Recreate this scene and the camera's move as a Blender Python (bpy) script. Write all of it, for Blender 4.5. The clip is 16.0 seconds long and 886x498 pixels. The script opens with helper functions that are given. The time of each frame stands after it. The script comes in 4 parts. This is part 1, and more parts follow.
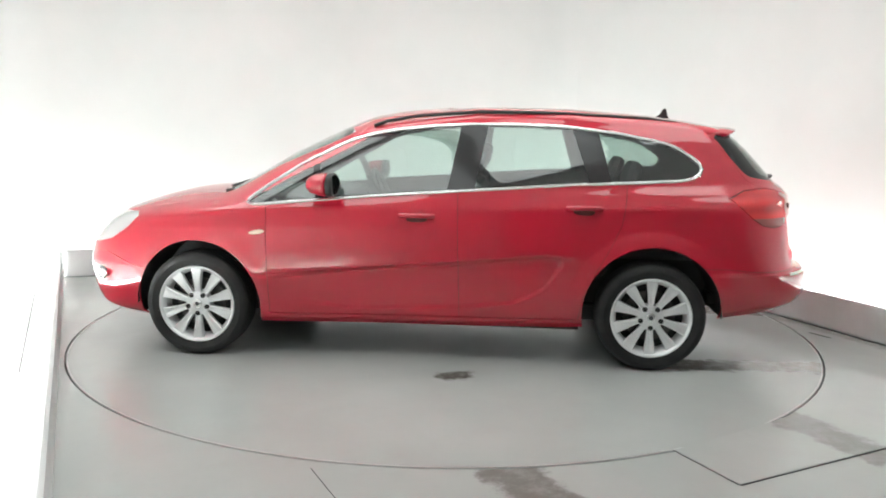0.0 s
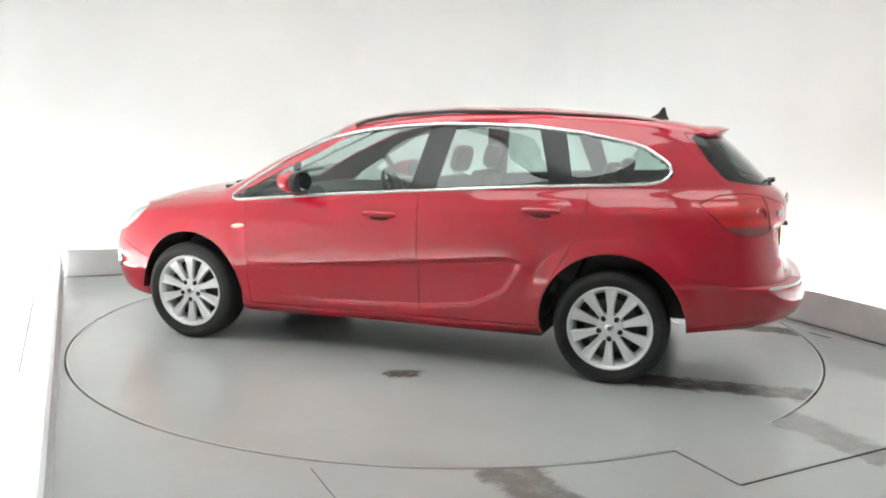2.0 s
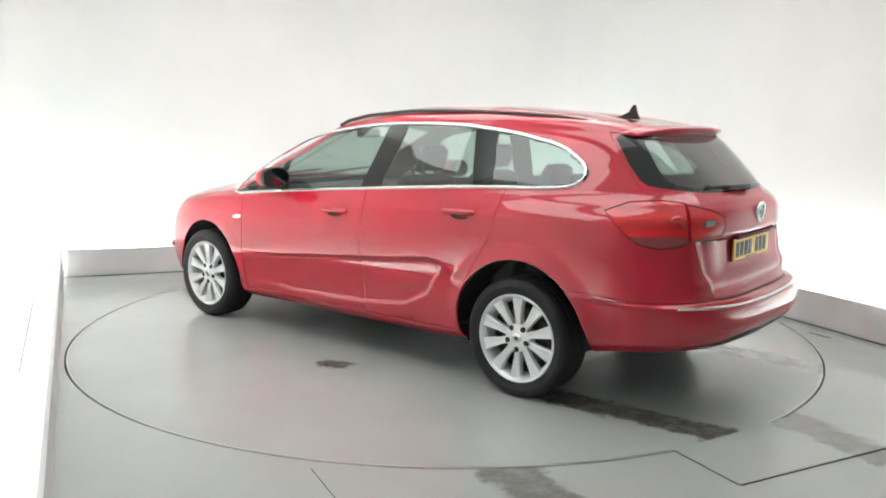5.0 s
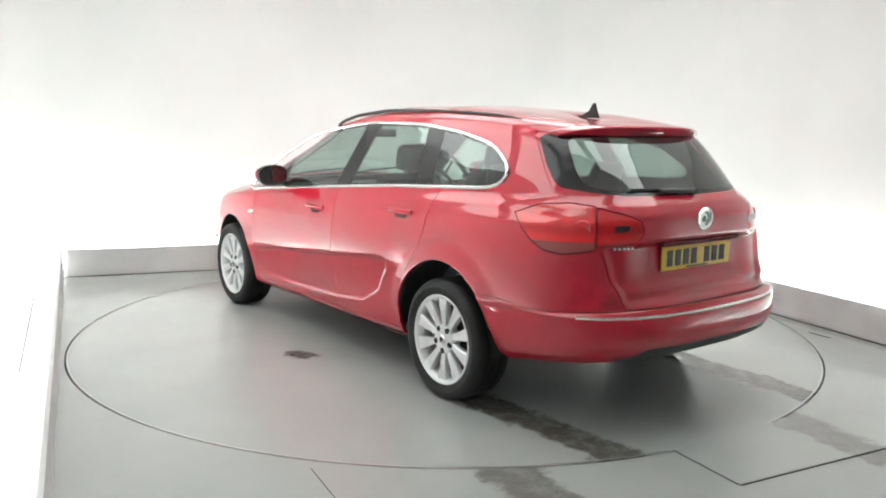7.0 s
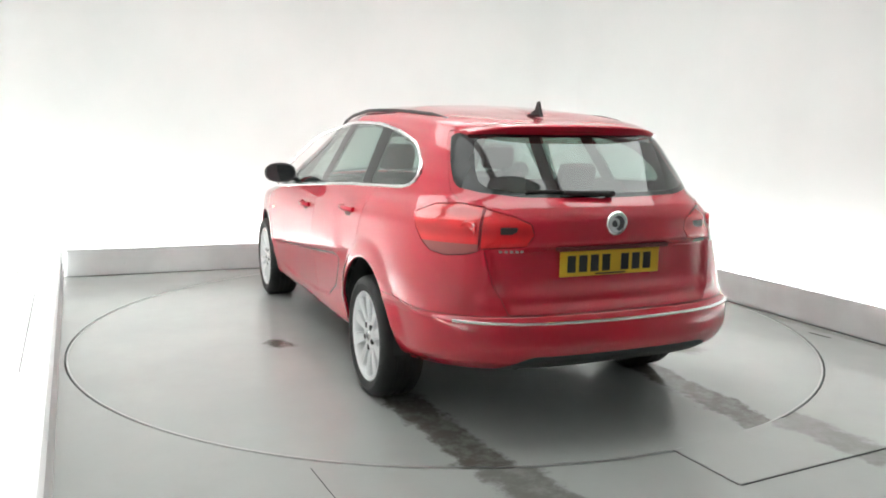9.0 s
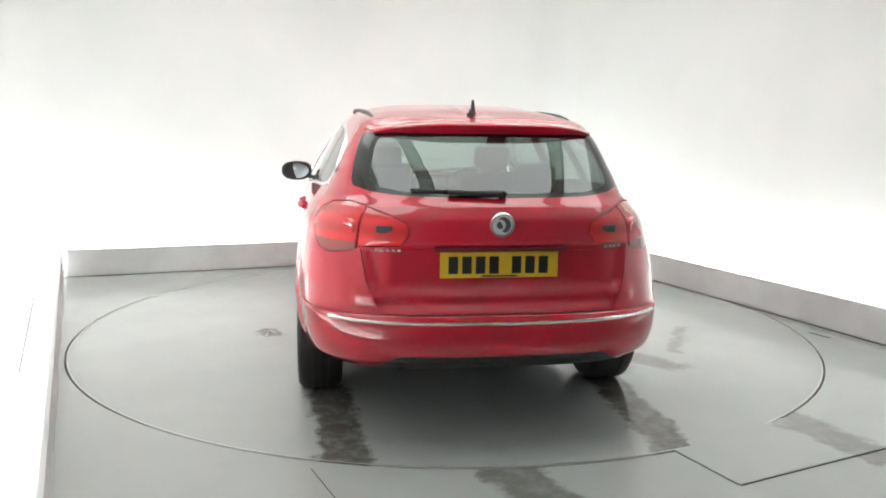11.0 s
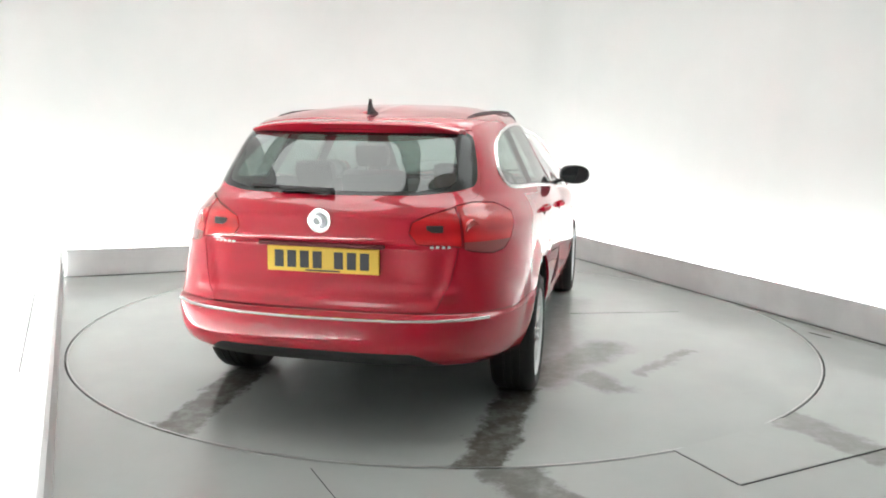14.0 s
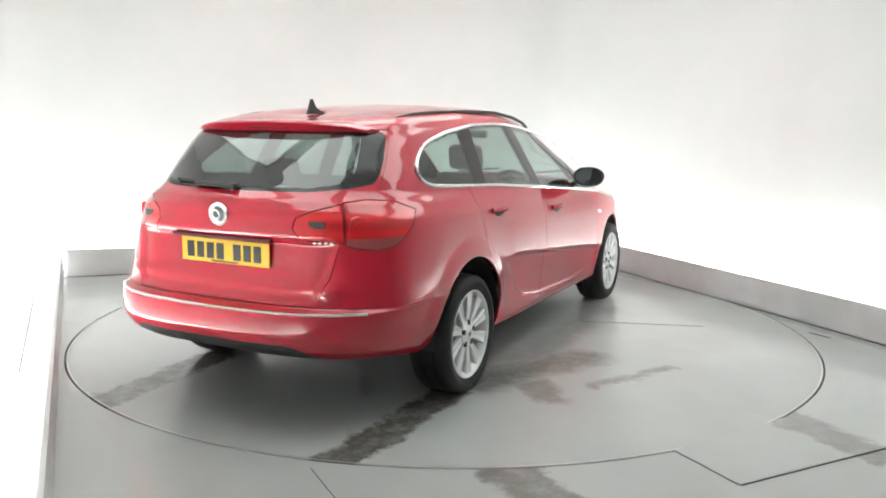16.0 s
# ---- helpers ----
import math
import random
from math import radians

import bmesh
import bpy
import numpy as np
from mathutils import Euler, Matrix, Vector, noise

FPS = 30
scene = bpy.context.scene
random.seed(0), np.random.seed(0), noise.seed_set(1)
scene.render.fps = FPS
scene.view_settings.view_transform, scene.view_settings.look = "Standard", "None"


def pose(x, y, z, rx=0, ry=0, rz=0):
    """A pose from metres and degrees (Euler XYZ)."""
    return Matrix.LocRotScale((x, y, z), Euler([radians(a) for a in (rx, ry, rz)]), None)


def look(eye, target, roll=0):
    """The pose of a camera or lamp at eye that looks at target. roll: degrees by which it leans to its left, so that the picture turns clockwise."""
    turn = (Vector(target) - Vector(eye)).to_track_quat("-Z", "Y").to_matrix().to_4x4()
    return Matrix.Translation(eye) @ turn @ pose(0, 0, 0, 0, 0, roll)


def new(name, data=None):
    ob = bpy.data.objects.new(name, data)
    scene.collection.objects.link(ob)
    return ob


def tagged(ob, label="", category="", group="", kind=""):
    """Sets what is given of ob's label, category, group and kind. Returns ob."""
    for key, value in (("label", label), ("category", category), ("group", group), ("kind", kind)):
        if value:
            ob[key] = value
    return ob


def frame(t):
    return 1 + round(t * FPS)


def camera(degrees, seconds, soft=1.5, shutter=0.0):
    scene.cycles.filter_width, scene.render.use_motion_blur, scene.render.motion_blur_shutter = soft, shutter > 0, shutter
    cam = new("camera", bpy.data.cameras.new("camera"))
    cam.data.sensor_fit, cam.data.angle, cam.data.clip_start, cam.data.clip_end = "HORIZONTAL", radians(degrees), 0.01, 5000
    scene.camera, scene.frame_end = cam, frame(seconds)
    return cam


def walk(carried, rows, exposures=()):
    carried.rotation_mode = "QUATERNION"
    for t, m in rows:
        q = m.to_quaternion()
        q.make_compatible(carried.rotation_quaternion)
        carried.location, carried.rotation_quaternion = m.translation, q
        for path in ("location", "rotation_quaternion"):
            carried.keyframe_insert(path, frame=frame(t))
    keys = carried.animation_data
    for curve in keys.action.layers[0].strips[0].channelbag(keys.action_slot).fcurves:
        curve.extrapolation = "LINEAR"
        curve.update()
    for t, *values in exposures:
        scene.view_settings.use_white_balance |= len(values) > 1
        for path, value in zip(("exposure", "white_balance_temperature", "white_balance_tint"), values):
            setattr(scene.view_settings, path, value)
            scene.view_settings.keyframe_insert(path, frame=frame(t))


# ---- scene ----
cam = camera(58.29, 16.0, soft=1.9)
EYE = look((0, -5.5417, 1.3910), (-0.0171, -0.6010, 0.6230), 0.798)
walk(cam, [(0, EYE), (16, EYE)])

# ---- light: pale overhead panels and strips behind the kerbs ----
world = bpy.data.worlds.new("booth_world")
world.use_nodes = True
world.node_tree.nodes["Background"].inputs[0].default_value = (0.9, 0.95, 1.0, 1)
world.node_tree.nodes["Background"].inputs[1].default_value = 0.02
scene.world = world
scene.view_settings.exposure = 0.0
PANEL_GLOW = 2.3
STRIP_GLOW = 48.0

# ---- plan ----
START, SPEED, GAIN = 174.97, -6.946, -0.463     # degrees of the turntable at 0 s, degrees a second, its slight change of pace
CAR_X, CAR_Y = 0.066, 0.099        # the car's middle on the turntable
RING = 2.456
EX, EY = Vector((math.cos(radians(20.8)), math.sin(radians(20.8)), 0)), Vector((-math.sin(radians(24.0)), math.cos(radians(24.0)), 0))
ROOM = Matrix(((EX.x, EY.x, 0, 0), (EX.y, EY.y, 0, 0), (0, 0, 1, 0), (0, 0, 0, 1)))   # room axes
KERB_L, KERB_R, KERB_B, KERB_H = -2.52, 2.465, 2.557, 0.243
WALL_L, WALL_R, WALL_B, WALL_N, CEIL = -3.15, 3.06, 3.17, -6.4, 3.0


# ---- materials ----
def material(name, colour=(0.5, 0.5, 0.5), rough=0.5, metal=0.0, **more):
    m = bpy.data.materials.new(name)
    m.use_nodes = True
    b = m.node_tree.nodes["Principled BSDF"]
    b.inputs["Base Color"].default_value = (*colour, 1)
    b.inputs["Roughness"].default_value = rough
    b.inputs["Metallic"].default_value = metal
    for key, value in more.items():
        b.inputs[key.replace("_", " ")].default_value = value
    return m


class Nodes:
    """Short hand for building node trees."""

    def __init__(self, m):
        self.t = m.node_tree
        self.b = self.t.nodes["Principled BSDF"]

    def add(self, kind, **props):
        n = self.t.nodes.new(kind)
        for key, value in props.items():
            if key == "operation":
                n.operation = value
            elif key == "data_type":
                n.data_type = value
            elif key == "blend_type":
                n.blend_type = value
        return n

    def link(self, a, b):
        self.t.links.new(a, b)

    def put(self, socket, value):
        if hasattr(value, "links"):
            self.link(value, socket)
        else:
            socket.default_value = value

    def math(self, op, a, b=0.0, clamp=False):
        n = self.add("ShaderNodeMath", operation=op)
        n.use_clamp = clamp
        self.put(n.inputs[0], a)
        self.put(n.inputs[1], b)
        return n.outputs[0]

    def coords(self):
        return self.add("ShaderNodeTexCoord").outputs["Object"]

    def noise(self, vec, scale, detail=4.0, rough=0.55, stretch=None):
        if stretch:
            mp = self.add("ShaderNodeMapping")
            self.link(vec, mp.inputs[0])
            mp.inputs["Scale"].default_value = stretch
            vec = mp.outputs[0]
        n = self.add("ShaderNodeTexNoise")
        self.link(vec, n.inputs["Vector"])
        n.inputs["Scale"].default_value = scale
        n.inputs["Detail"].default_value = detail
        n.inputs["Roughness"].default_value = rough
        return n.outputs["Fac"]

    def ramp(self, fac, lo, hi, a=0.0, b=1.0):
        n = self.add("ShaderNodeMapRange")
        n.interpolation_type = "SMOOTHSTEP"
        self.put(n.inputs[0], fac)
        for i, v in enumerate((lo, hi, a, b)):
            n.inputs[1 + i].default_value = v
        return n.outputs[0]

    def mix(self, fac, a, b):
        n = self.add("ShaderNodeMix", data_type="RGBA")
        self.put(n.inputs[0], fac)
        for s, v in ((n.inputs[6], a), (n.inputs[7], b)):
            if isinstance(v, tuple):
                s.default_value = (*v, 1)
            else:
                self.link(v, s)
        return n.outputs[2]

    def bump(self, height, strength, distance):
        n = self.add("ShaderNodeBump")
        n.inputs["Strength"].default_value = strength
        n.inputs["Distance"].default_value = distance
        self.link(height, n.inputs["Height"])
        self.link(n.outputs[0], self.b.inputs["Normal"])

    def blotch(self, x, y, cx, cy, hx, hy, soft, turn=0.0):
        """1 inside a rectangle of half sizes hx, hy about (cx, cy), fading over soft."""
        c, s = math.cos(radians(turn)), math.sin(radians(turn))
        dx, dy = self.math("SUBTRACT", x, cx), self.math("SUBTRACT", y, cy)
        u = self.math("ADD", self.math("MULTIPLY", dx, c), self.math("MULTIPLY", dy, s))
        v = self.math("SUBTRACT", self.math("MULTIPLY", dy, c), self.math("MULTIPLY", dx, s))
        a = self.ramp(self.math("ABSOLUTE", u), hx - soft, hx + soft, 1, 0)
        b = self.ramp(self.math("ABSOLUTE", v), hy - soft, hy + soft, 1, 0)
        return self.math("MULTIPLY", a, b)


def floor_material(name, marks):
    """Grey painted floor, semi-gloss, with scuffs and damp marks (cx, cy, hx, hy, soft, turn, strength)."""
    m = material(name, rough=0.3)
    n = Nodes(m)
    co = n.coords()
    big, mid, fine = n.noise(co, 0.9, 5), n.noise(co, 6, 6, 0.65), n.noise(co, 60, 3)
    base = n.mix(n.ramp(big, 0.3, 0.7), (0.425, 0.445, 0.43), (0.475, 0.493, 0.478))
    base = n.mix(n.ramp(mid, 0.60, 0.85, 0, 0.22), base, (0.34, 0.34, 0.33))
    sep = n.add("ShaderNodeSeparateXYZ")
    n.link(co, sep.inputs[0])
    warp = n.math("MULTIPLY", n.math("SUBTRACT", n.noise(co, 5, 5, 0.7), 0.5), 0.30)
    warp2 = n.math("MULTIPLY", n.math("SUBTRACT", n.noise(co, 7, 5, 0.7), 0.5), 0.22)
    x, y = n.math("ADD", sep.outputs[0], warp), n.math("ADD", sep.outputs[1], warp2)
    wet = None
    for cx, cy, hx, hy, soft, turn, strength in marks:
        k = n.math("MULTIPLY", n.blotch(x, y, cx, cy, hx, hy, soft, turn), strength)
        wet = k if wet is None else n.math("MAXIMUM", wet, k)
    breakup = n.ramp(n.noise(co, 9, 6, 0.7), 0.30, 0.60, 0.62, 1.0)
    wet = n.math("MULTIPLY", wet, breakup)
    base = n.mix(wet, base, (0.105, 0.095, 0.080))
    n.link(base, n.b.inputs["Base Color"])
    r = n.ramp(big, 0.3, 0.7, 0.20, 0.27)
    r = n.math("SUBTRACT", r, n.math("MULTIPLY", wet, 0.13))
    n.link(r, n.b.inputs["Roughness"])
    n.bump(n.math("ADD", n.math("MULTIPLY", fine, 0.3), mid), 0.05, 0.003)
    return m


def wall_material():
    m = material("white_booth_paint", (0.8, 0.8, 0.79), 0.7)
    n = Nodes(m)
    co = n.coords()
    n.link(n.mix(n.ramp(n.noise(co, 0.7, 4), 0.3, 0.7), (0.77, 0.78, 0.77), (0.83, 0.83, 0.82)), n.b.inputs["Base Color"])
    n.bump(n.noise(co, 45, 4), 0.06, 0.003)
    return m


def kerb_material():
    m = material("kerb_paint", rough=0.55)
    n = Nodes(m)
    co = n.coords()
    base = n.mix(n.ramp(n.noise(co, 2.5, 5), 0.3, 0.7), (0.62, 0.62, 0.62), (0.72, 0.72, 0.72))
    n.link(n.mix(n.ramp(n.noise(co, 14, 6, 0.7), 0.62, 0.8, 0, 0.5), base, (0.4, 0.4, 0.39)), n.b.inputs["Base Color"])
    n.bump(n.noise(co, 60, 4), 0.08, 0.002)
    return m


def glow(name, colour, strength):
    m = material(name, (0.8, 0.8, 0.8), 0.5)
    b = m.node_tree.nodes["Principled BSDF"]
    b.inputs["Emission Color"].default_value = (*colour, 1)
    b.inputs["Emission Strength"].default_value = strength
    return m


WALL, KERB = wall_material(), kerb_material()
# unseen wall behind the camera, greyed to dim what the car's side reflects
UNSEEN_WALL = material("grey_unseen_wall", (0.22, 0.22, 0.22), 0.7)
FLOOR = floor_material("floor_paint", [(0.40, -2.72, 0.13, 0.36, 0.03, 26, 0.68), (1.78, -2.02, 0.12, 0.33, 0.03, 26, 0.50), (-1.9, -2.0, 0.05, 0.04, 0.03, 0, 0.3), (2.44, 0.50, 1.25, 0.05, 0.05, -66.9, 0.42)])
TABLE = floor_material("turntable_paint", [
    (-1.90, 0.80, 0.60, 0.10, 0.025, 3, 0.92), (-1.90, -0.68, 0.60, 0.10, 0.025, -2, 0.95),
    (-0.16, 1.22, 0.10, 0.06, 0.03, 20, 1.0), (-0.75, -0.95, 0.55, 0.14, 0.10, -25, 0.72), (-1.10, -1.12, 0.18, 0.10, 0.05, 40, 0.6),
    (-0.58, -1.50, 0.34, 0.04, 0.03, -31, 0.5), (0.2, -0.85, 0.9, 0.12, 0.10, 0, 0.35)])
DARK = material("dark_gap", (0.02, 0.02, 0.02), 0.8)
PANEL = glow("panel_glow", (0.935, 1.0, 0.975), PANEL_GLOW)
STRIP = glow("strip_glow", (0.965, 1.0, 0.985), STRIP_GLOW)
ALU = material("dull_aluminium", (0.55, 0.55, 0.55), 0.4, 1.0)


# ---- mesh helpers ----
def part(name, bm, mat, parent=None, label="", smooth=False):
    """Links a bmesh as one mesh object under a thing or a part."""
    me = bpy.data.meshes.new(name)
    bmesh.ops.recalc_face_normals(bm, faces=bm.faces)
    bm.to_mesh(me)
    bm.free()
    if mat:
        me.materials.append(mat)
    if smooth:
        for q in me.polygons:
            q.use_smooth = True
        me.set_sharp_from_angle(angle=radians(35))
    ob = new(name, me)
    if parent:
        ob.parent = parent
    if label:
        tagged(ob, label)
    return ob


def box(bm, cx, cy, cz, sx, sy, sz, bevel=0.0, m=None):
    g = bmesh.ops.create_cube(bm, size=1)["verts"]
    for v in g:
        v.co = Vector((cx + v.co.x * sx, cy + v.co.y * sy, cz + v.co.z * sz))
    if bevel:
        es = {e for v in g for e in v.link_edges}
        got = bmesh.ops.bevel(bm, geom=list(es), offset=bevel, segments=2, profile=0.5, affect="EDGES")
        g = list({v for v in got["verts"]} | {v for v in g if v.is_valid})
    if m is not None:
        for v in g:
            v.co = m @ v.co
    return g


def lathe(bm, profile, n=48, m=None):
    """Turns (radius, height) pairs about the local z axis."""
    rings = []
    for r, h in profile:
        ring = []
        for i in range(n):
            a = 2 * math.pi * i / n
            co = Vector((r * math.cos(a), r * math.sin(a), h))
            ring.append(bm.verts.new(m @ co if m is not None else co))
        rings.append(ring)
    for a, b in zip(rings, rings[1:]):
        for i in range(n):
            j = (i + 1) % n
            bm.faces.new((a[i], a[j], b[j], b[i]))
    return rings


def extrude_outline(bm, pts, z0, z1, m=None):
    """A prism of a plan outline."""
    lo = [bm.verts.new((m @ Vector((x, y, z0))) if m is not None else (x, y, z0)) for x, y in pts]
    hi = [bm.verts.new((m @ Vector((x, y, z1))) if m is not None else (x, y, z1)) for x, y in pts]
    bm.faces.new(hi)
    bm.faces.new(lo[::-1])
    for i in range(len(pts)):
        j = (i + 1) % len(pts)
        bm.faces.new((lo[i], lo[j], hi[j], hi[i]))


def tube(bm, pts, radius, n=8, closed=False, flat=1.0):
    """A swept round bar along a list of points."""
    pts = [Vector(q) for q in pts]
    rings = []
    for i, q in enumerate(pts):
        a = pts[i - 1] if (i or closed) else pts[0]
        b = pts[(i + 1) % len(pts)] if (i < len(pts) - 1 or closed) else pts[-1]
        d = (b - a).normalized()
        side = d.cross(Vector((0, 0, 1)))
        side = side.normalized() if side.length > 1e-4 else Vector((1, 0, 0))
        up = side.cross(d)
        rings.append([bm.verts.new(q + side * (radius * math.cos(2 * math.pi * k / n)) + up * (radius * flat * math.sin(2 * math.pi * k / n))) for k in range(n)])
    for i in range(len(rings) if closed else len(rings) - 1):
        a, b = rings[i], rings[(i + 1) % len(rings)]
        for k in range(n):
            bm.faces.new((a[k], a[(k + 1) % n], b[(k + 1) % n], b[k]))
    if not closed:
        bm.faces.new(rings[0][::-1])
        bm.faces.new(rings[-1])


# ---- the booth ----
def build_booth():
    # floor round the turntable: a sheet with a round hole
    bm = bmesh.new()
    n = 180
    hole = [bm.verts.new((math.cos(2 * math.pi * i / n) * (RING + 0.009), math.sin(2 * math.pi * i / n) * (RING + 0.009), 0)) for i in range(n)]
    lip = [bm.verts.new((v.co.x, v.co.y, -0.05)) for v in hole]
    inv = ROOM.inverted()
    outer = []
    for v in hole:
        q = inv @ v.co
        d = Vector((q.x, q.y, 0)).normalized()
        k = min(((WALL_R + 0.1) if d.x > 0 else (WALL_L - 0.1)) / d.x if abs(d.x) > 1e-6 else 1e9, ((WALL_B + 0.1) if d.y > 0 else (WALL_N - 0.1)) / d.y if abs(d.y) > 1e-6 else 1e9)
        outer.append(bm.verts.new(ROOM @ (d * k)))
    for i in range(n):
        j = (i + 1) % n
        bm.faces.new((hole[i], hole[j], outer[j], outer[i]))
        bm.faces.new((lip[i], lip[j], hole[j], hole[i]))
    # square off the corners of the sheet
    for sx, sy in ((WALL_R + 0.1, WALL_B + 0.1), (WALL_L - 0.1, WALL_B + 0.1), (WALL_L - 0.1, WALL_N - 0.1), (WALL_R + 0.1, WALL_N - 0.1)):
        c = Vector((sx, sy, 0))
        ang = lambda v: math.atan2((inv @ v.co).y, (inv @ v.co).x)
        ca = math.atan2(sy, sx)
        for i in range(n):
            a, b = ang(outer[i]), ang(outer[(i + 1) % n])
            if abs(b - a) < 1 and a <= ca < b:
                bm.faces.new((outer[i], outer[(i + 1) % n], bm.verts.new(ROOM @ c)))
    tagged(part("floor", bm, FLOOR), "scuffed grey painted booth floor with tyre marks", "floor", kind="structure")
    bm = bmesh.new()
    lathe(bm, [(RING + 0.05, -0.05), (0.001, -0.051)], 90)
    tagged(part("floor_pit", bm, DARK), "dark pit below the turntable", "pit", kind="structure")

    # walls with rounded corners, one sheet with thickness
    r, pts = 0.55, []
    def corner(cx, cy, a0):
        for k in range(13):
            a = radians(a0 + 90 * k / 12)
            pts.append((cx + r * math.cos(a), cy + r * math.sin(a)))
    corner(WALL_R - r, WALL_B - r, 0)
    corner(WALL_L + r, WALL_B - r, 90)
    corner(WALL_L + r, WALL_N + r, 180)
    corner(WALL_R - r, WALL_N + r, 270)
    names = {0: "wall_north", 1: "wall_west", 2: "wall_south", 3: "wall_east"}
    mid = 6
    total = len(pts)
    for s in range(4):
        run = [pts[(s * 13 + mid + k) % total] for k in range(14)]
        bm = bmesh.new()
        rows = []
        for x, y in run:
            q = Vector((x, y, 0))
            cx, cy = (WALL_L + WALL_R) / 2, (WALL_B + WALL_N) / 2
            out = Vector((math.copysign(1, x - cx) * (1 if abs(x - cx) / (WALL_R - WALL_L) > 0.3 else 0), math.copysign(1, y - cy) * (1 if abs(y - cy) / (WALL_B - WALL_N) > 0.3 else 0), 0)) * 0.08
            rows.append([bm.verts.new(ROOM @ (q + Vector((0, 0, -0.1)))), bm.verts.new(ROOM @ (q + Vector((0, 0, CEIL)))), bm.verts.new(ROOM @ (q + out + Vector((0, 0, CEIL)))), bm.verts.new(ROOM @ (q + out + Vector((0, 0, -0.1))))])
        for a, b in zip(rows, rows[1:]):
            for k in range(4):
                bm.faces.new((a[k], a[(k + 1) % 4], b[(k + 1) % 4], b[k]))
        tagged(part(names[s], bm, WALL if s != 2 else UNSEEN_WALL, smooth=True), "plain painted booth wall with rounded corners", "wall", kind="structure")
    bm = bmesh.new()
    box(bm, (WALL_L + WALL_R) / 2, (WALL_B + WALL_N) / 2, CEIL + 0.054, WALL_R - WALL_L + 0.3, WALL_B - WALL_N + 0.3, 0.1, m=ROOM)
    tagged(part("ceiling", bm, WALL), "plain white booth ceiling", "ceiling", kind="structure")

    # kerbs in front of the light troughs
    def kerb(x0, y0, x1, y1):
        bm = bmesh.new()
        box(bm, (x0 + x1) / 2, (y0 + y1) / 2, KERB_H / 2 + 0.002, x1 - x0, y1 - y0, KERB_H, 0.006, ROOM)
        tagged(part("kerb", bm, KERB), "low grey painted kerb hiding a light trough", "kerb", "kerbs round the booth", "structure")
    kerb(KERB_L, KERB_B, KERB_R, KERB_B + 0.02)
    # the left-hand kerb splays outwards a little
    a, b = Vector((-3.385, 1.364)), Vector((-0.720, -4.334))
    side = Vector((b.y - a.y, a.x - b.x)).normalized() * 0.02
    bm = bmesh.new()
    extrude_outline(bm, [tuple(q) for q in (a, b, b + side, a + side)], 0.002, KERB_H + 0.002)
    tagged(part("kerb", bm, KERB), "low grey painted kerb hiding a light trough", "kerb", "kerbs round the booth", "structure")
    kerb(KERB_R, -4.2, KERB_R + 0.02, KERB_B + 0.02)
    # white trough floors behind the kerbs
    for x0, y0, x1, y1 in ((KERB_L - 0.02, KERB_B + 0.024, KERB_R + 0.02, WALL_B), (KERB_R + 0.024, -4.2, WALL_R, WALL_B)):
        bm = bmesh.new()
        box(bm, (x0 + x1) / 2, (y0 + y1) / 2, 0.006, x1 - x0, y1 - y0, 0.008, m=ROOM)
        tagged(part("trough", bm, WALL), "white painted trough floor behind the kerb", "trough", "light troughs", "structure")

    q0, q1 = (ROOM @ Vector((WALL_L, WALL_B, 0)))[:2], (ROOM @ Vector((WALL_L, -4.6, 0)))[:2]
    off = side * 1.2
    back = (ROOM @ Vector((KERB_L - 0.026, WALL_B, 0)))[:2]
    bm = bmesh.new()
    extrude_outline(bm, [tuple(back), tuple(q0), tuple(q1), tuple(b + off), tuple(a + off)], 0.002, 0.010)
    tagged(part("trough", bm, WALL), "white painted trough floor behind the kerb", "trough", "light troughs", "structure")

    # tubes behind the kerbs
    def strip(x, y, length, turn):
        holder = new("light_strip")
        holder.matrix_world = ROOM @ pose(x, y, 0.0105, 0, 0, turn)
        bm = bmesh.new()
        box(bm, 0, 0, 0.02, length, 0.06, 0.04, 0.004)
        part("housing", bm, WALL, holder, "white painted batten housing")
        bm = bmesh.new()
        tube(bm, [(-length / 2 + 0.02, 0, 0.066), (length / 2 - 0.02, 0, 0.066)], 0.022, 12)
        part("tube", bm, STRIP, holder, "glowing white fluorescent tube", True)
        tagged(holder, "glowing fluorescent batten lying behind the kerb", "light fitting", "light strips behind the kerbs")
    for k in range(3):
        strip(-1.67 + 1.67 * k, KERB_B + 0.44, 1.6, 0)
    for k in range(4):
        strip(KERB_L - 0.46, 2.05 - 1.67 * k, 1.6, 90)
        strip(KERB_R + 0.43, 2.05 - 1.67 * k, 1.6, 90)

    # overhead panels
    def panel(x, y, sx, sy):
        holder = new("ceiling_light")
        holder.matrix_world = ROOM @ pose(x, y, CEIL)
        bm = bmesh.new()
        for dx, dy, wx, wy in ((0, sy / 2, sx + 0.06, 0.03), (0, -sy / 2, sx + 0.06, 0.03), (sx / 2, 0, 0.03, sy - 0.03), (-sx / 2, 0, 0.03, sy - 0.03)):
            box(bm, dx, dy, -0.03, wx, wy, 0.06)
        part("frame", bm, ALU, holder, "thin aluminium frame")
        bm = bmesh.new()
        box(bm, 0, 0, -0.03, sx - 0.034, sy - 0.034, 0.03)
        part("diffuser", bm, PANEL, holder, "glowing white diffuser sheet")
        tagged(holder, "large glowing white ceiling light panel", "ceiling light", "ceiling lights over the turntable")
    for x in (-1.85, -0.3, 1.25):
        for y in (-1.6, 0.4):
            panel(x, y, 1.3, 1.7)


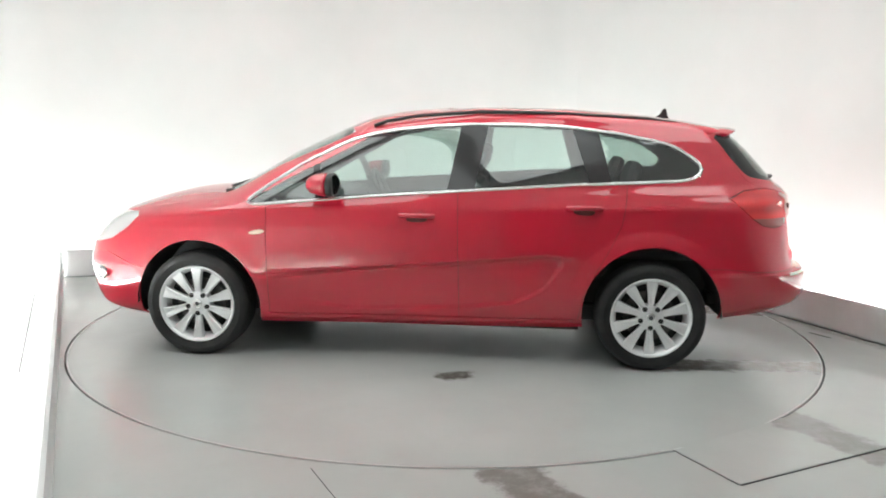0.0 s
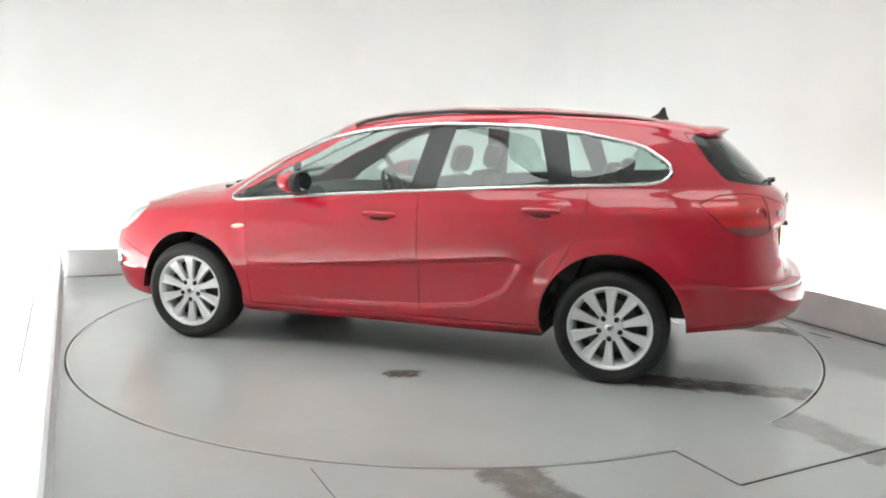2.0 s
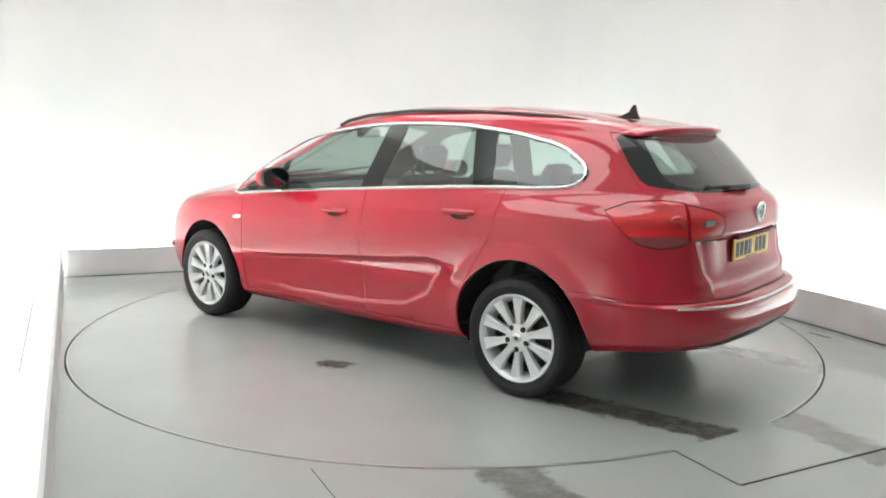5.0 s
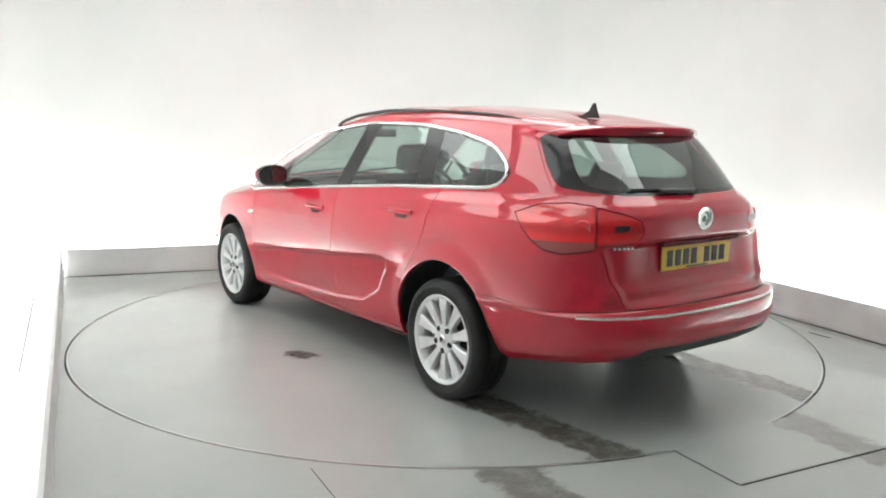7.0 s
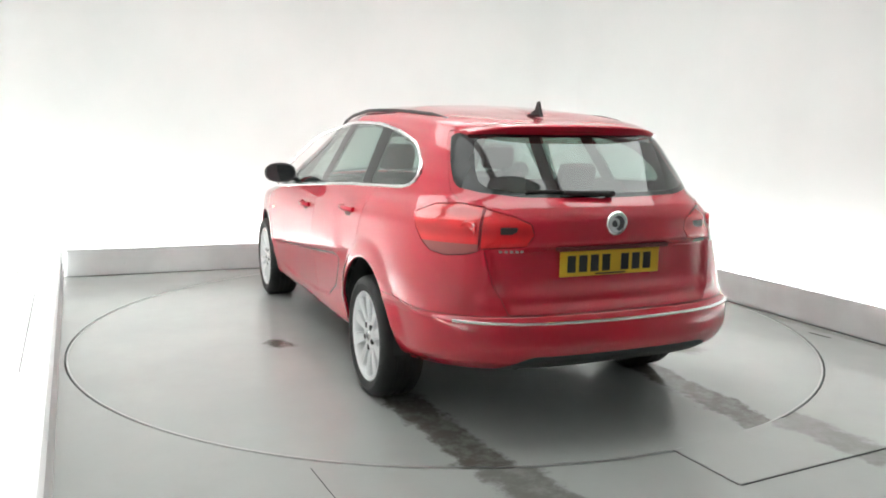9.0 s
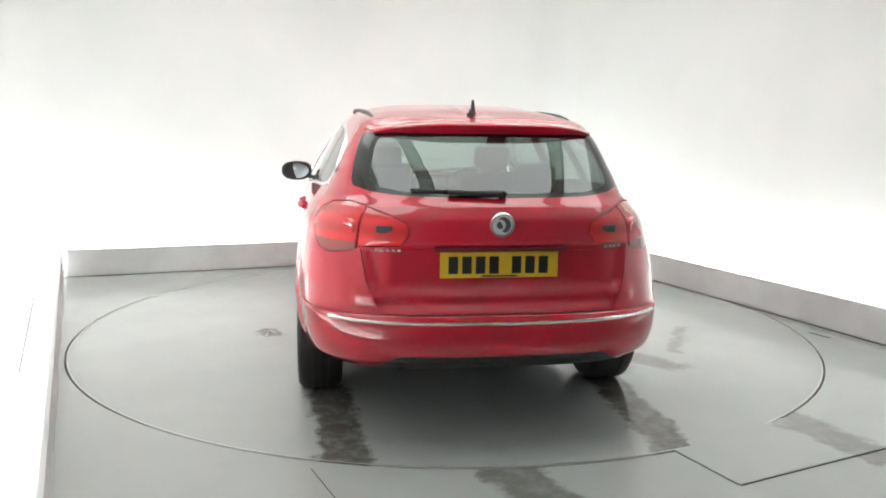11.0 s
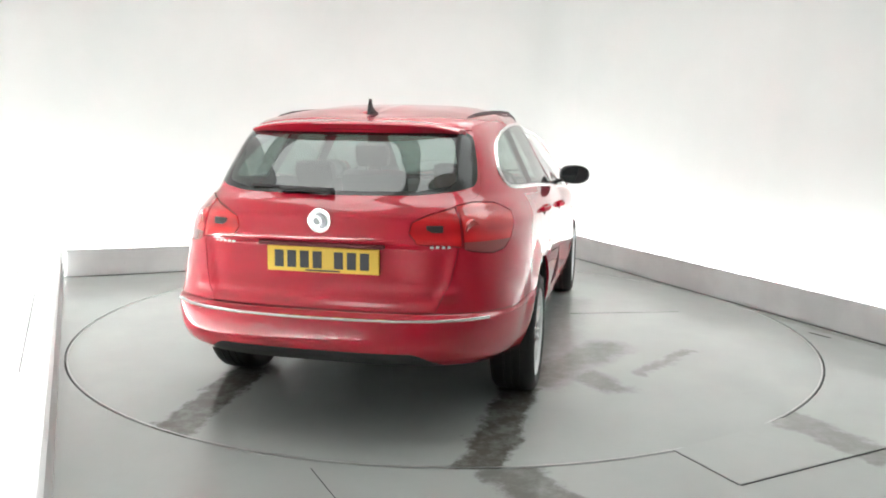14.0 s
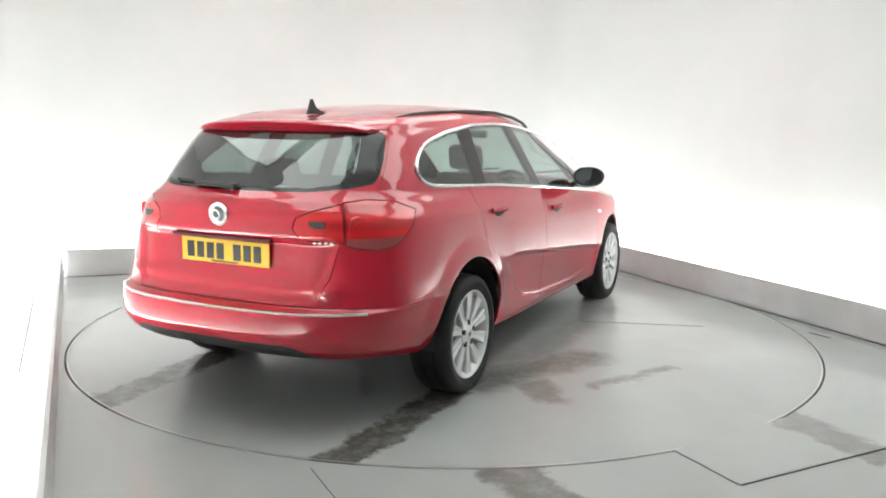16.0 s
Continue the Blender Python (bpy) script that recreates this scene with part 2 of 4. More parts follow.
def build_turntable():
    table = new("turntable")
    bm = bmesh.new()
    lathe(bm, [(0.0005, 0), (0.8, 0), (1.6, 0), (RING - 0.002, 0), (RING, -0.002), (RING, -0.04)], 180)
    part("deck", bm, TABLE, table, "grey painted deck with damp tyre tracks")
    bm = bmesh.new()
    a, b = Vector((0.51, -0.86, 0)), Vector((0.80, -1.66, 0))
    s = Vector((b.y - a.y, a.x - b.x, 0)).normalized() * 0.003
    extrude_outline(bm, [tuple(q[:2]) for q in (a + s, b + s, b - s, a - s)], 0.0006, 0.002)
    part("deck_joint", bm, DARK, table, "narrow dark joint in the deck")
    bm = bmesh.new()
    lathe(bm, [(RING - 0.012, 0.0012), (RING - 0.004, 0.0012), (RING - 0.004, 0.0002), (RING - 0.012, 0.0002), (RING - 0.012, 0.0012)], 180)
    part("rim_edge", bm, ALU, table, "worn metal rim edge")
    tagged(table, "round grey painted turntable set flush in the floor", "turntable")
    return table


def build_floor_marks():
    # a thin cover plate that bridges the rim, and a few joints in the floor
    bm = bmesh.new()
    extrude_outline(bm, [(1.013, -2.235), (1.18, -2.57), (1.973, -2.172), (1.66, -1.82), (1.35, -2.03)], 0.0012, 0.0028)
    tagged(part("cover_plate", bm, FLOOR), "thin grey painted cover plate bridging the turntable rim", "cover plate")
    def joint(a, b, w):
        a, b = Vector((*a, 0)), Vector((*b, 0))
        d = (b - a).normalized()
        s = Vector((-d.y, d.x, 0)) * w / 2
        bm = bmesh.new()
        extrude_outline(bm, [tuple((a + s)[:2]), tuple((b + s)[:2]), tuple((b - s)[:2]), tuple((a - s)[:2])], 0.0008, 0.0025)
        tagged(part("floor_joint", bm, DARK), "narrow dark joint in the painted floor", "joint", "joints in the floor", "structure")
    room = lambda x, y: tuple((ROOM @ Vector((x, y, 0)))[:2])
    joint(room(KERB_L + 0.01, KERB_B - 0.006), room(KERB_R - 0.01, KERB_B - 0.006), 0.009)
    joint(room(KERB_R - 0.006, KERB_B - 0.02), room(KERB_R - 0.006, -4.1), 0.008)
    a, b = Vector((-3.625, 1.386)), Vector((-2.344, -1.332))
    s = Vector((b.y - a.y, a.x - b.x)).normalized() * 0.0022
    bm = bmesh.new()
    extrude_outline(bm, [tuple(q) for q in (a + s, b + s, b - s, a - s)], 0.0102, 0.0125)
    tagged(part("trough_joint", bm, DARK), "narrow dark joint in the white trough floor", "joint", "joints in the floor", "structure")
    joint((-0.537, -2.48), (-0.30, -2.93), 0.002)
    joint((2.541, -0.147), (2.621, -0.291), 0.012)
    joint((1.18, -2.577), (1.985, -2.172), 0.0045)
    joint((1.008, -2.240), (1.174, -2.572), 0.0022)


# ---- car materials ----
def paint_material():
    m = material("red_car_paint", (0.42, 0.006, 0.020), 0.42, 0.0, Coat_Weight=1.0, Coat_Roughness=0.03, Coat_IOR=1.75, Specular_IOR_Level=0.08)
    n = Nodes(m)
    co = n.coords()
    flake = n.noise(co, 900, 2)
    dust = n.ramp(n.noise(co, 3, 6, 0.7), 0.45, 0.75)
    c = n.mix(n.ramp(flake, 0.35, 0.65), (0.46, 0.005, 0.023), (0.51, 0.008, 0.030))
    n.link(c, n.b.inputs["Base Color"])
    n.link(n.ramp(dust, 0, 1, 0.02, 0.06), n.b.inputs["Coat Roughness"])
    return m


def glass_material(name, tint, gloss=1.0, film_base=0.095):
    """Thin tinted glass: clear along the ray, with a mirror film that grows at a glance."""
    m = bpy.data.materials.new(name)
    m.use_nodes = True
    t = m.node_tree
    t.nodes.remove(t.nodes["Principled BSDF"])
    out = t.nodes["Material Output"]
    clear, shine, mixer, fres = (t.nodes.new(k) for k in ("ShaderNodeBsdfTransparent", "ShaderNodeBsdfGlossy", "ShaderNodeMixShader", "ShaderNodeLayerWeight"))
    power, film = t.nodes.new("ShaderNodeMath"), t.nodes.new("ShaderNodeMath")
    clear.inputs[0].default_value = (*tint, 1)
    shine.inputs["Roughness"].default_value = 0.02
    shine.inputs[0].default_value = (gloss, gloss, gloss, 1)
    fres.inputs[0].default_value = 0.5
    power.operation, film.operation = "POWER", "MULTIPLY_ADD"
    power.inputs[1].default_value = 4.0
    film.inputs[1].default_value, film.inputs[2].default_value = 0.8, film_base
    t.links.new(fres.outputs["Facing"], power.inputs[0])
    t.links.new(power.outputs[0], film.inputs[0])
    t.links.new(film.outputs[0], mixer.inputs[0])
    t.links.new(clear.outputs[0], mixer.inputs[1])
    t.links.new(shine.outputs[0], mixer.inputs[2])
    t.links.new(mixer.outputs[0], out.inputs[0])
    return m


def rubber_material():
    m = material("tyre_rubber", (0.018, 0.018, 0.019), 0.6)
    n = Nodes(m)
    co = n.coords()
    n.link(n.mix(n.ramp(n.noise(co, 8, 5), 0.4, 0.75), (0.008, 0.008, 0.009), (0.018, 0.0175, 0.017)), n.b.inputs["Base Color"])
    n.bump(n.noise(co, 120, 3), 0.1, 0.002)
    return m


def lamp_material():
    m = material("red_lamp_lens", (0.75, 0.02, 0.02), 0.14, 0.0, Coat_Weight=1.0, Coat_Roughness=0.03)
    n = Nodes(m)
    w = n.add("ShaderNodeTexWave")
    w.inputs["Scale"].default_value = 4
    w.bands_direction = "Z"
    n.link(n.coords(), w.inputs["Vector"])
    n.link(n.mix(w.outputs["Fac"], (0.50, 0.006, 0.012), (0.70, 0.014, 0.020)), n.b.inputs["Base Color"])
    return m


PAINT, RUBBER, LAMP = paint_material(), rubber_material(), lamp_material()
GLASS = glass_material("green_tinted_glass", (0.56, 0.67, 0.63))
REAR_GLASS = glass_material("rear_tinted_glass", (0.25, 0.32, 0.295), film_base=0.10)
GLOSS_BLACK = material("gloss_black_trim", (0.014, 0.014, 0.015), 0.14, 0.0, Specular_IOR_Level=0.45)
BLACK = material("black_plastic", (0.022, 0.022, 0.023), 0.55)
TRIM = material("dark_interior_trim", (0.11, 0.11, 0.115), 0.8)
LINER = material("pale_headliner", (0.68, 0.68, 0.67), 0.9)
CLOTH = material("grey_seat_cloth", (0.10, 0.104, 0.108), 0.9)
CHROME = material("chrome", (0.93, 0.93, 0.93), 0.20, 1.0)
ALLOY = material("silver_alloy", (0.84, 0.85, 0.86), 0.34, 0.35, Coat_Weight=0.3)
DISC = material("brake_steel", (0.13, 0.125, 0.12), 0.45, 1.0)
YELLOW = material("yellow_plate", (0.80, 0.52, 0.03), 0.4)
INK = material("black_ink", (0.015, 0.015, 0.015), 0.5)
LENS = material("clear_lamp_lens", (0.62, 0.63, 0.64), 0.12, 0.35, Coat_Weight=1.0)
SMOKE = material("smoked_lamp_lens", (0.10, 0.012, 0.014), 0.12, 0.0, Coat_Weight=1.0)
LOWER_LENS = material("smoky_lower_lens", (0.30, 0.06, 0.06), 0.15, 0.0, Coat_Weight=1.0)
REVERSE = material("grey_reverse_lens", (0.045, 0.03, 0.032), 0.15, 0.0, Coat_Weight=1.0)
MIRROR = material("mirror_glass", (0.20, 0.21, 0.22), 0.03, 1.0)
ORANGE = material("side_repeater_lens", (0.85, 0.62, 0.52), 0.15, 0.0, Coat_Weight=1.0)

# red paint lying in shade, the darkness put into its colour
SEAM = material("shaded_red_seam", (0.10, 0.003, 0.006), 0.7)
AXLE, HUB_Z, TYRE_R, TRACK = 1.3425, 0.312, 0.314, 0.775


# ---- the car's skin: nested rings from the sill to the roof's middle ----
KNOT = [2.3, 1.9, 1.34, 0.9, 0.4, -0.3, -0.85, -1.34, -1.9, -2.4]
# each ring: front x, front z, front centre, front power, rear x, rear z, half width, rear taper, rear centre, rear power, side heights at the knots
RINGS = (
    (2.07, 0.21, 0.6, 4.2, -2.27, 0.355, 0.79, 0.98, -1.5, 3.2, (0.21, 0.2, 0.2, 0.2, 0.205, 0.21, 0.22, 0.25, 0.32, 0.355)),
    (2.17, 0.26, 0.6, 4.2, -2.333, 0.4, 0.85, 0.98, -1.5, 3.2, (0.26, 0.25, 0.25, 0.25, 0.255, 0.26, 0.27, 0.3, 0.37, 0.4)),
    (2.22, 0.4, 0.6, 4.2, -2.363, 0.47, 0.876, 0.98, -1.5, 3.2, (0.38, 0.38, 0.38, 0.38, 0.385, 0.39, 0.4, 0.42, 0.46, 0.47)),
    (2.23, 0.52, 0.6, 4.2, -2.348, 0.562, 0.889, 0.98, -1.5, 3.2, (0.5, 0.51, 0.52, 0.52, 0.525, 0.53, 0.54, 0.55, 0.56, 0.562)),
    (2.225, 0.56, 0.6, 4.2, -2.285, 0.588, 0.891, 0.98, -1.5, 3.2, (0.53, 0.54, 0.56, 0.56, 0.565, 0.57, 0.58, 0.582, 0.585, 0.588)),
    (2.2, 0.64, 0.6, 4.2, -2.255, 0.7, 0.891, 0.98, -1.45, 3.2, (0.6, 0.63, 0.66, 0.66, 0.665, 0.67, 0.68, 0.69, 0.7, 0.7)),
    (2.13, 0.74, 0.6, 4.2, -2.24, 0.85, 0.888, 0.97, -1.38, 3.2, (0.68, 0.735, 0.76, 0.77, 0.78, 0.79, 0.8, 0.82, 0.84, 0.85)),
    (2.01, 0.835, 0.6, 4.2, -2.235, 0.98, 0.869, 0.96, -1.25, 3.2, (0.75, 0.812, 0.835, 0.855, 0.87, 0.89, 0.91, 0.94, 0.96, 0.98)),
    (1.675, 0.945, 0.45, 4.2, -2.205, 1.04, 0.85, 0.94, -1.2, 3.2, (0.78, 0.853, 0.875, 0.9, 0.92, 0.955, 0.985, 1.01, 1.02, 1.04)),
    (1.31, 0.995, 0.2, 6.0, -2.14, 1.09, 0.825, 0.9, -1.2, 3.3, (0.81, 0.883, 0.905, 0.935, 0.965, 1.02, 1.06, 1.08, 1.09, 1.09)),
    (0.875, 1.23, -0.15, 7.0, -2.01, 1.22, 0.725, 0.93, -1.17, 4.0, (0.9, 1.0, 1.06, 1.1, 1.15, 1.215, 1.235, 1.225, 1.215, 1.215)),
    (0.47, 1.418, -0.5, 5.5, -1.87, 1.345, 0.615, 0.975, -1.15, 5.0, (1.2, 1.2, 1.2, 1.24, 1.335, 1.408, 1.405, 1.37, 1.335, 1.33)),
    (0.36, 1.452, -0.5, 3.4, -1.8, 1.39, 0.545, 1.0, -1.13, 5.0, (1.3, 1.3, 1.3, 1.33, 1.405, 1.462, 1.461, 1.433, 1.388, 1.38)),
    (0.1, 1.494, -0.5, 2.6, -1.6, 1.43, 0.33, 1.0, -1.1, 3.8, (1.41, 1.41, 1.41, 1.41, 1.455, 1.507, 1.504, 1.469, 1.418, 1.41)),
    (-0.1, 1.509, -0.5, 2.4, -1.4, 1.445, 0.004, 1.0, -1.0, 3.0, (1.41, 1.41, 1.41, 1.41, 1.46, 1.515, 1.512, 1.475, 1.422, 1.415)),
)
DLO = ((1.05, .925), (.87, 1.055), (.70, 1.165), (.45, 1.295), (.31, 1.335), (.17, 1.362), (-.05, 1.388), (-.29, 1.402), (-.56, 1.402), (-.82, 1.394), (-1.14, 1.358), (-1.38, 1.312),
       (-1.47, 1.285), (-1.605, 1.198), (-1.628, 1.165), (-1.612, 1.125), (-1.57, 1.102), (-1.49, 1.092), (-1.31, 1.082), (-.83, 1.06), (-.30, 1.022), (.38, .97), (.87, .925), (.99, .912))
BLADE = ((1.02, .50), (.46, .555), (-.23, .615), (-.74, .665), (-.83, .655), (-.83, .60), (-.74, .455), (-.56, .368), (-.27, .332), (.41, .305), (.80, .35))
ARCHES = ((AXLE, 0.312, 0.386), (-AXLE, 0.328, 0.395))


def smooth_rows(rows, per):
    """Monotone cubic interpolation of control rows."""
    a = np.array(rows, float)
    h = np.diff(a, axis=0)
    d = np.zeros_like(a)
    p, q = h[:-1], h[1:]
    same = p * q > 0
    d[1:-1] = np.where(same, 2 * p * q / np.where(same, p + q, 1), 0)
    d[0], d[-1] = h[0], h[-1]
    out, at = [], []
    for i in range(len(a) - 1):
        for k in range(per):
            t = k / per
            out.append((2 * t**3 - 3 * t**2 + 1) * a[i] + (t**3 - 2 * t**2 + t) * d[i] + (3 * t**2 - 2 * t**3) * a[i + 1] + (t**3 - t**2) * d[i + 1])
            at.append(i + t)
    out.append(a[-1])
    at.append(len(a) - 1)
    return np.array(out), np.array(at)


def polygon_distance(pts, x, y):
    """Signed distance to a closed outline, negative inside."""
    pts = np.array(pts, float)
    best, inside = np.full(x.shape, 1e9), np.zeros(x.shape, bool)
    for (ax, ay), (bx, by) in zip(pts, np.roll(pts, -1, axis=0)):
        ex, ey = bx - ax, by - ay
        t = np.clip(((x - ax) * ex + (y - ay) * ey) / (ex * ex + ey * ey), 0, 1)
        best = np.minimum(best, np.hypot(x - ax - t * ex, y - ay - t * ey))
        cross = ((ay > y) != (by > y)) & (x < ex * (y - ay) / (ey if abs(ey) > 1e-12 else 1e-12) + ax)
        inside ^= cross
    return np.where(inside, -best, best)


def line_side(a, b, x, y):
    """Signed distance to a line, positive to the left of a to b."""
    n = math.hypot(b[0] - a[0], b[1] - a[1])
    return ((b[0] - a[0]) * (y - a[1]) - (b[1] - a[1]) * (x - a[0])) / n


def step(t):
    t = np.clip(t, 0, 1)
    return t * t * (3 - 2 * t)


class Skin:
    """Half of the car's outer surface as one triangle mesh that can be cut along fields."""

    def __init__(self):
        flat = [(*r[:10], *r[10]) for r in RINGS]
        rows, at = smooth_rows(flat, 13)
        nf, ns, nr = 64, 110, 70
        P, F = [], []
        for row, v in zip(rows, at):
            xf, zf, cf, pf, xr, zr, b, taper, cr, pr = row[:10]
            sides = row[10:]
            pts, tag = [], []
            for k in range(nf):
                a = radians(90 * k / nf)
                rho = (math.cos(a)**pf + math.sin(a)**pf) ** (-1 / pf)
                pts.append((cf + (xf - cf) * rho * math.cos(a), rho * math.sin(a)))
                tag.append(k / nf)
            for k in range(ns):
                pts.append((cf + (cr - cf) * k / ns, 1.0))
                tag.append(1 + k / ns)
            for k in range(nr + 1):
                a = radians(90 * (1 - k / nr))
                rho = (math.cos(a)**pr + math.sin(a)**pr) ** (-1 / pr)
                pts.append((cr + (xr - cr) * rho * math.cos(a), rho * math.sin(a)))
                tag.append(2 + k / nr)
            x, y = np.array(pts).T
            z = np.interp(-x, [-q for q in KNOT], sides)
            w = 1 - y**2
            z = z * (1 - w) + np.where(x > -0.4, zf, zr) * w
            y = y * b * (1 - (1 - taper) * step((-0.3 - x) / 1.5)) * (1 + np.interp(v, [0, 6, 8, 9, 10, 11, 12], [.03, .03, .052, .045, .035, .02, 0]) * step((x - 0.2) / 0.9))
            P.append(np.stack([x, y, z], -1))
            F.append(np.stack([np.full(len(x), v), np.array(tag)], -1))
        P, F = np.array(P), np.array(F)
        P = self.shape(P, F)
        du = np.gradient(P, axis=1)
        dv = np.gradient(P, axis=0)
        N = np.cross(dv, du)
        N /= np.maximum(np.linalg.norm(N, axis=-1, keepdims=True), 1e-9)
        out = P - np.array([-0.3, 0, 0.6])
        N *= np.sign((N * out).sum(-1, keepdims=True).mean()) or 1
        N[:, (0, -1), 1] = 0
        N[-1] = (0, 0, 1)
        N /= np.maximum(np.linalg.norm(N, axis=-1, keepdims=True), 1e-9)
        P[:, (0, -1), 1] = 0
        P[-1, :, 1] = 0
        r, c = P.shape[:2]
        i = np.arange(r * c).reshape(r, c)
        q = np.stack([i[:-1, :-1], i[:-1, 1:], i[1:, 1:], i[1:, :-1]], -1).reshape(-1, 4)
        self.A = np.concatenate([P.reshape(-1, 3), N.reshape(-1, 3), F.reshape(-1, 2)], 1)
        self.T = np.concatenate([q[:, [0, 1, 2]], q[:, [0, 2, 3]]])
        self.grid = P

    @staticmethod
    def shape(P, F):
        """Character lines: the blade on the doors, arch lips, plate recess."""
        x, y, z = P[..., 0].copy(), P[..., 1].copy(), P[..., 2].copy()
        tag = F[..., 1]
        side = step((tag - 0.75) / 0.2) * (1 - step((tag - 2.35) / 0.3))
        d = -polygon_distance(BLADE, x, z)
        top = np.interp(-x, [-1.02, -.46, .23, .74, .83], [.50, .555, .615, .665, .655]) - z
        dy = -0.014 * np.where(d > 0, step(d / 0.020) * (1 - 0.25 * step(top / 0.27)), 0) * step((0.98 - x) / 0.75)
        crest = step(1 + top / 0.22) * (top < 0) + np.clip(1 - top / 0.03, 0, 1) * (top >= 0)
        dy += 0.011 * crest * step((x + 0.95) / 0.2) * (1 - step((x - 0.95) / 0.15))
        # haunch behind the rear wheel, with an undercut below it
        haunch = z - 0.585
        dy += 0.008 * (step(1 - haunch / 0.26) * (haunch >= 0) + np.clip(1 + haunch / 0.025, 0, 1) * (haunch < 0)) * step((-1.62 - x) / 0.1)
        for ax, az, ar in ARCHES:
            rr = np.hypot(x - ax, z - az)
            dy += 0.017 * step((ar + 0.105 - rr) / 0.085) * step((z - 0.30) / 0.2) + 0.006 * np.exp(-((rr - ar) / 0.02)**2)
        # shoulder that runs from the lamp forward
        dy += 0.008 * np.exp(-((z - np.interp(-x, [-1.0, .0, 2.0], [.80, .90, .95])) / 0.05)**2) * step((0.2 - x) / 1.6)
        y = y + dy * side * (y > 0.5)
        # number plate recess and tailgate hollow
        rear = step((tag - 2.4) / 0.2)
        hollow = step((0.872 - z) / 0.012) * step((z - 0.60) / 0.16) * step((0.50 - np.abs(y)) / 0.17)
        x = x + 0.028 * hollow * rear
        edge = np.interp(z, [.55, .62, .72, .86, .90], [.50, .53, .575, .60, .60])
        x = x + 0.020 * step((edge - 0.008 - np.abs(y)) / 0.035) * step((z - 0.60) / 0.04) * step((0.90 - z) / 0.05) * rear
        fold = np.exp(-((z - 0.665) / 0.03)**2) * (np.abs(y) < 0.62)
        x = x - 0.012 * fold * rear
        return np.stack([x, y, z], -1)

    def field(self, name):
        A = self.A
        return {"x": A[:, 0], "y": A[:, 1], "z": A[:, 2], "v": A[:, 6], "tag": A[:, 7], "w": A[:, 1] + A[:, 0] + 2.3}[name]

    def cut(self, g, where=None):
        """Splits the triangles along g = 0."""
        g = np.where(np.abs(g) < 1e-6, 1e-6, g)
        s = g[self.T] > 0
        mixed = s.any(1) & ~s.all(1)
        if where is not None:
            mixed &= where[self.T].any(1)
        keep, added, cache, extra = self.T[~mixed], [], {}, []
        base = len(self.A)

        def mid(i, j):
            key = (min(i, j), max(i, j))
            if key not in cache:
                t = g[i] / (g[i] - g[j])
                cache[key] = base + len(extra)
                extra.append(self.A[i] * (1 - t) + self.A[j] * t)
            return cache[key]
        for (a, b, c), (sa, sb, sc) in zip(self.T[mixed].tolist(), s[mixed].tolist()):
            while not (sa != sb and sa != sc):
                a, b, c, sa, sb, sc = b, c, a, sb, sc, sa
            p, q = mid(a, b), mid(a, c)
            added += [(a, p, q), (p, b, c), (p, c, q)]
        if extra:
            self.A = np.concatenate([self.A, np.array(extra)])
            self.T = np.concatenate([keep, np.array(added)])

    def side_y(self, x, z):
        """Half width of the skin where the side view shows (x, z)."""
        g = self.grid[:, 40:230].reshape(-1, 3)
        d = (g[:, 0] - x)**2 + (g[:, 2] - z)**2
        k = np.argsort(d)[:4]
        w = 1 / (d[k] + 1e-6)
        return float((g[k, 1] * w).sum() / w.sum())

    def front_x(self, y, z):
        g = self.grid[:, :64].reshape(-1, 3)
        d = (g[:, 1] - abs(y))**2 + (g[:, 2] - z)**2
        return float(g[np.argmin(d), 0])

    def rear_x(self, y, z):
        g = self.grid[:, 190:].reshape(-1, 3)
        g = g[g[:, 0] < -1.6]
        d = (g[:, 1] - abs(y))**2 + (g[:, 2] - z)**2
        k = np.argsort(d)[:4]
        w = 1 / (d[k] + 1e-6)
        return float((g[k, 0] * w).sum() / w.sum())


LAMP_OUT = ((.80, 1.040), (.95, 1.052), (1.15, 1.042), (1.305, 1.000), (1.27, .95), (1.20, .892), (1.12, .852), (1.0, .838), (.85, .850), (.80, .862))
LAMP_IN = ((.782, 1.034), (.60, 1.005), (.505, .975), (.485, .93), (.53, .882), (.782, .872))
REAR_PANE = ((-.5, 1.366), (1.14, 1.358), (1.172, 1.34), (1.12, 1.22), (1.065, 1.145), (1.02, 1.118), (.85, 1.100), (.60, 1.085), (-.5, 1.072))
PANE_CLEAR = ((-.5, 1.350), (.955, 1.344), (.985, 1.32), (.93, 1.20), (.885, 1.145), (.82, 1.122), (.62, 1.102), (-.5, 1.090))
HEADLAMP = ((2.26, .80), (1.95, .838), (1.76, .845), (1.735, .825), (1.80, .755), (1.92, .68), (2.06, .645), (2.26, .66))
FOG = ((2.40, .50), (1.985, .505), (1.955, .485), (2.00, .40), (2.40, .385))
DOOR_REAR = ((-1.19, 1.10), (-1.175, .95), (-1.155, .84), (-1.10, .72), (-1.02, .58), (-.95, .42), (-.92, .24))
PILLARS = (((.585, 1.0), (.655, 1.25)), ((.635, 1.0), (.705, 1.25)), ((-.155, 1.05), (-.205, 1.33)), ((-.315, 1.07), (-.365, 1.34)), ((-.965, 1.09), (-.885, 1.34)), ((-1.095, 1.09), (-1.03, 1.34)))
GAP = 0.0016


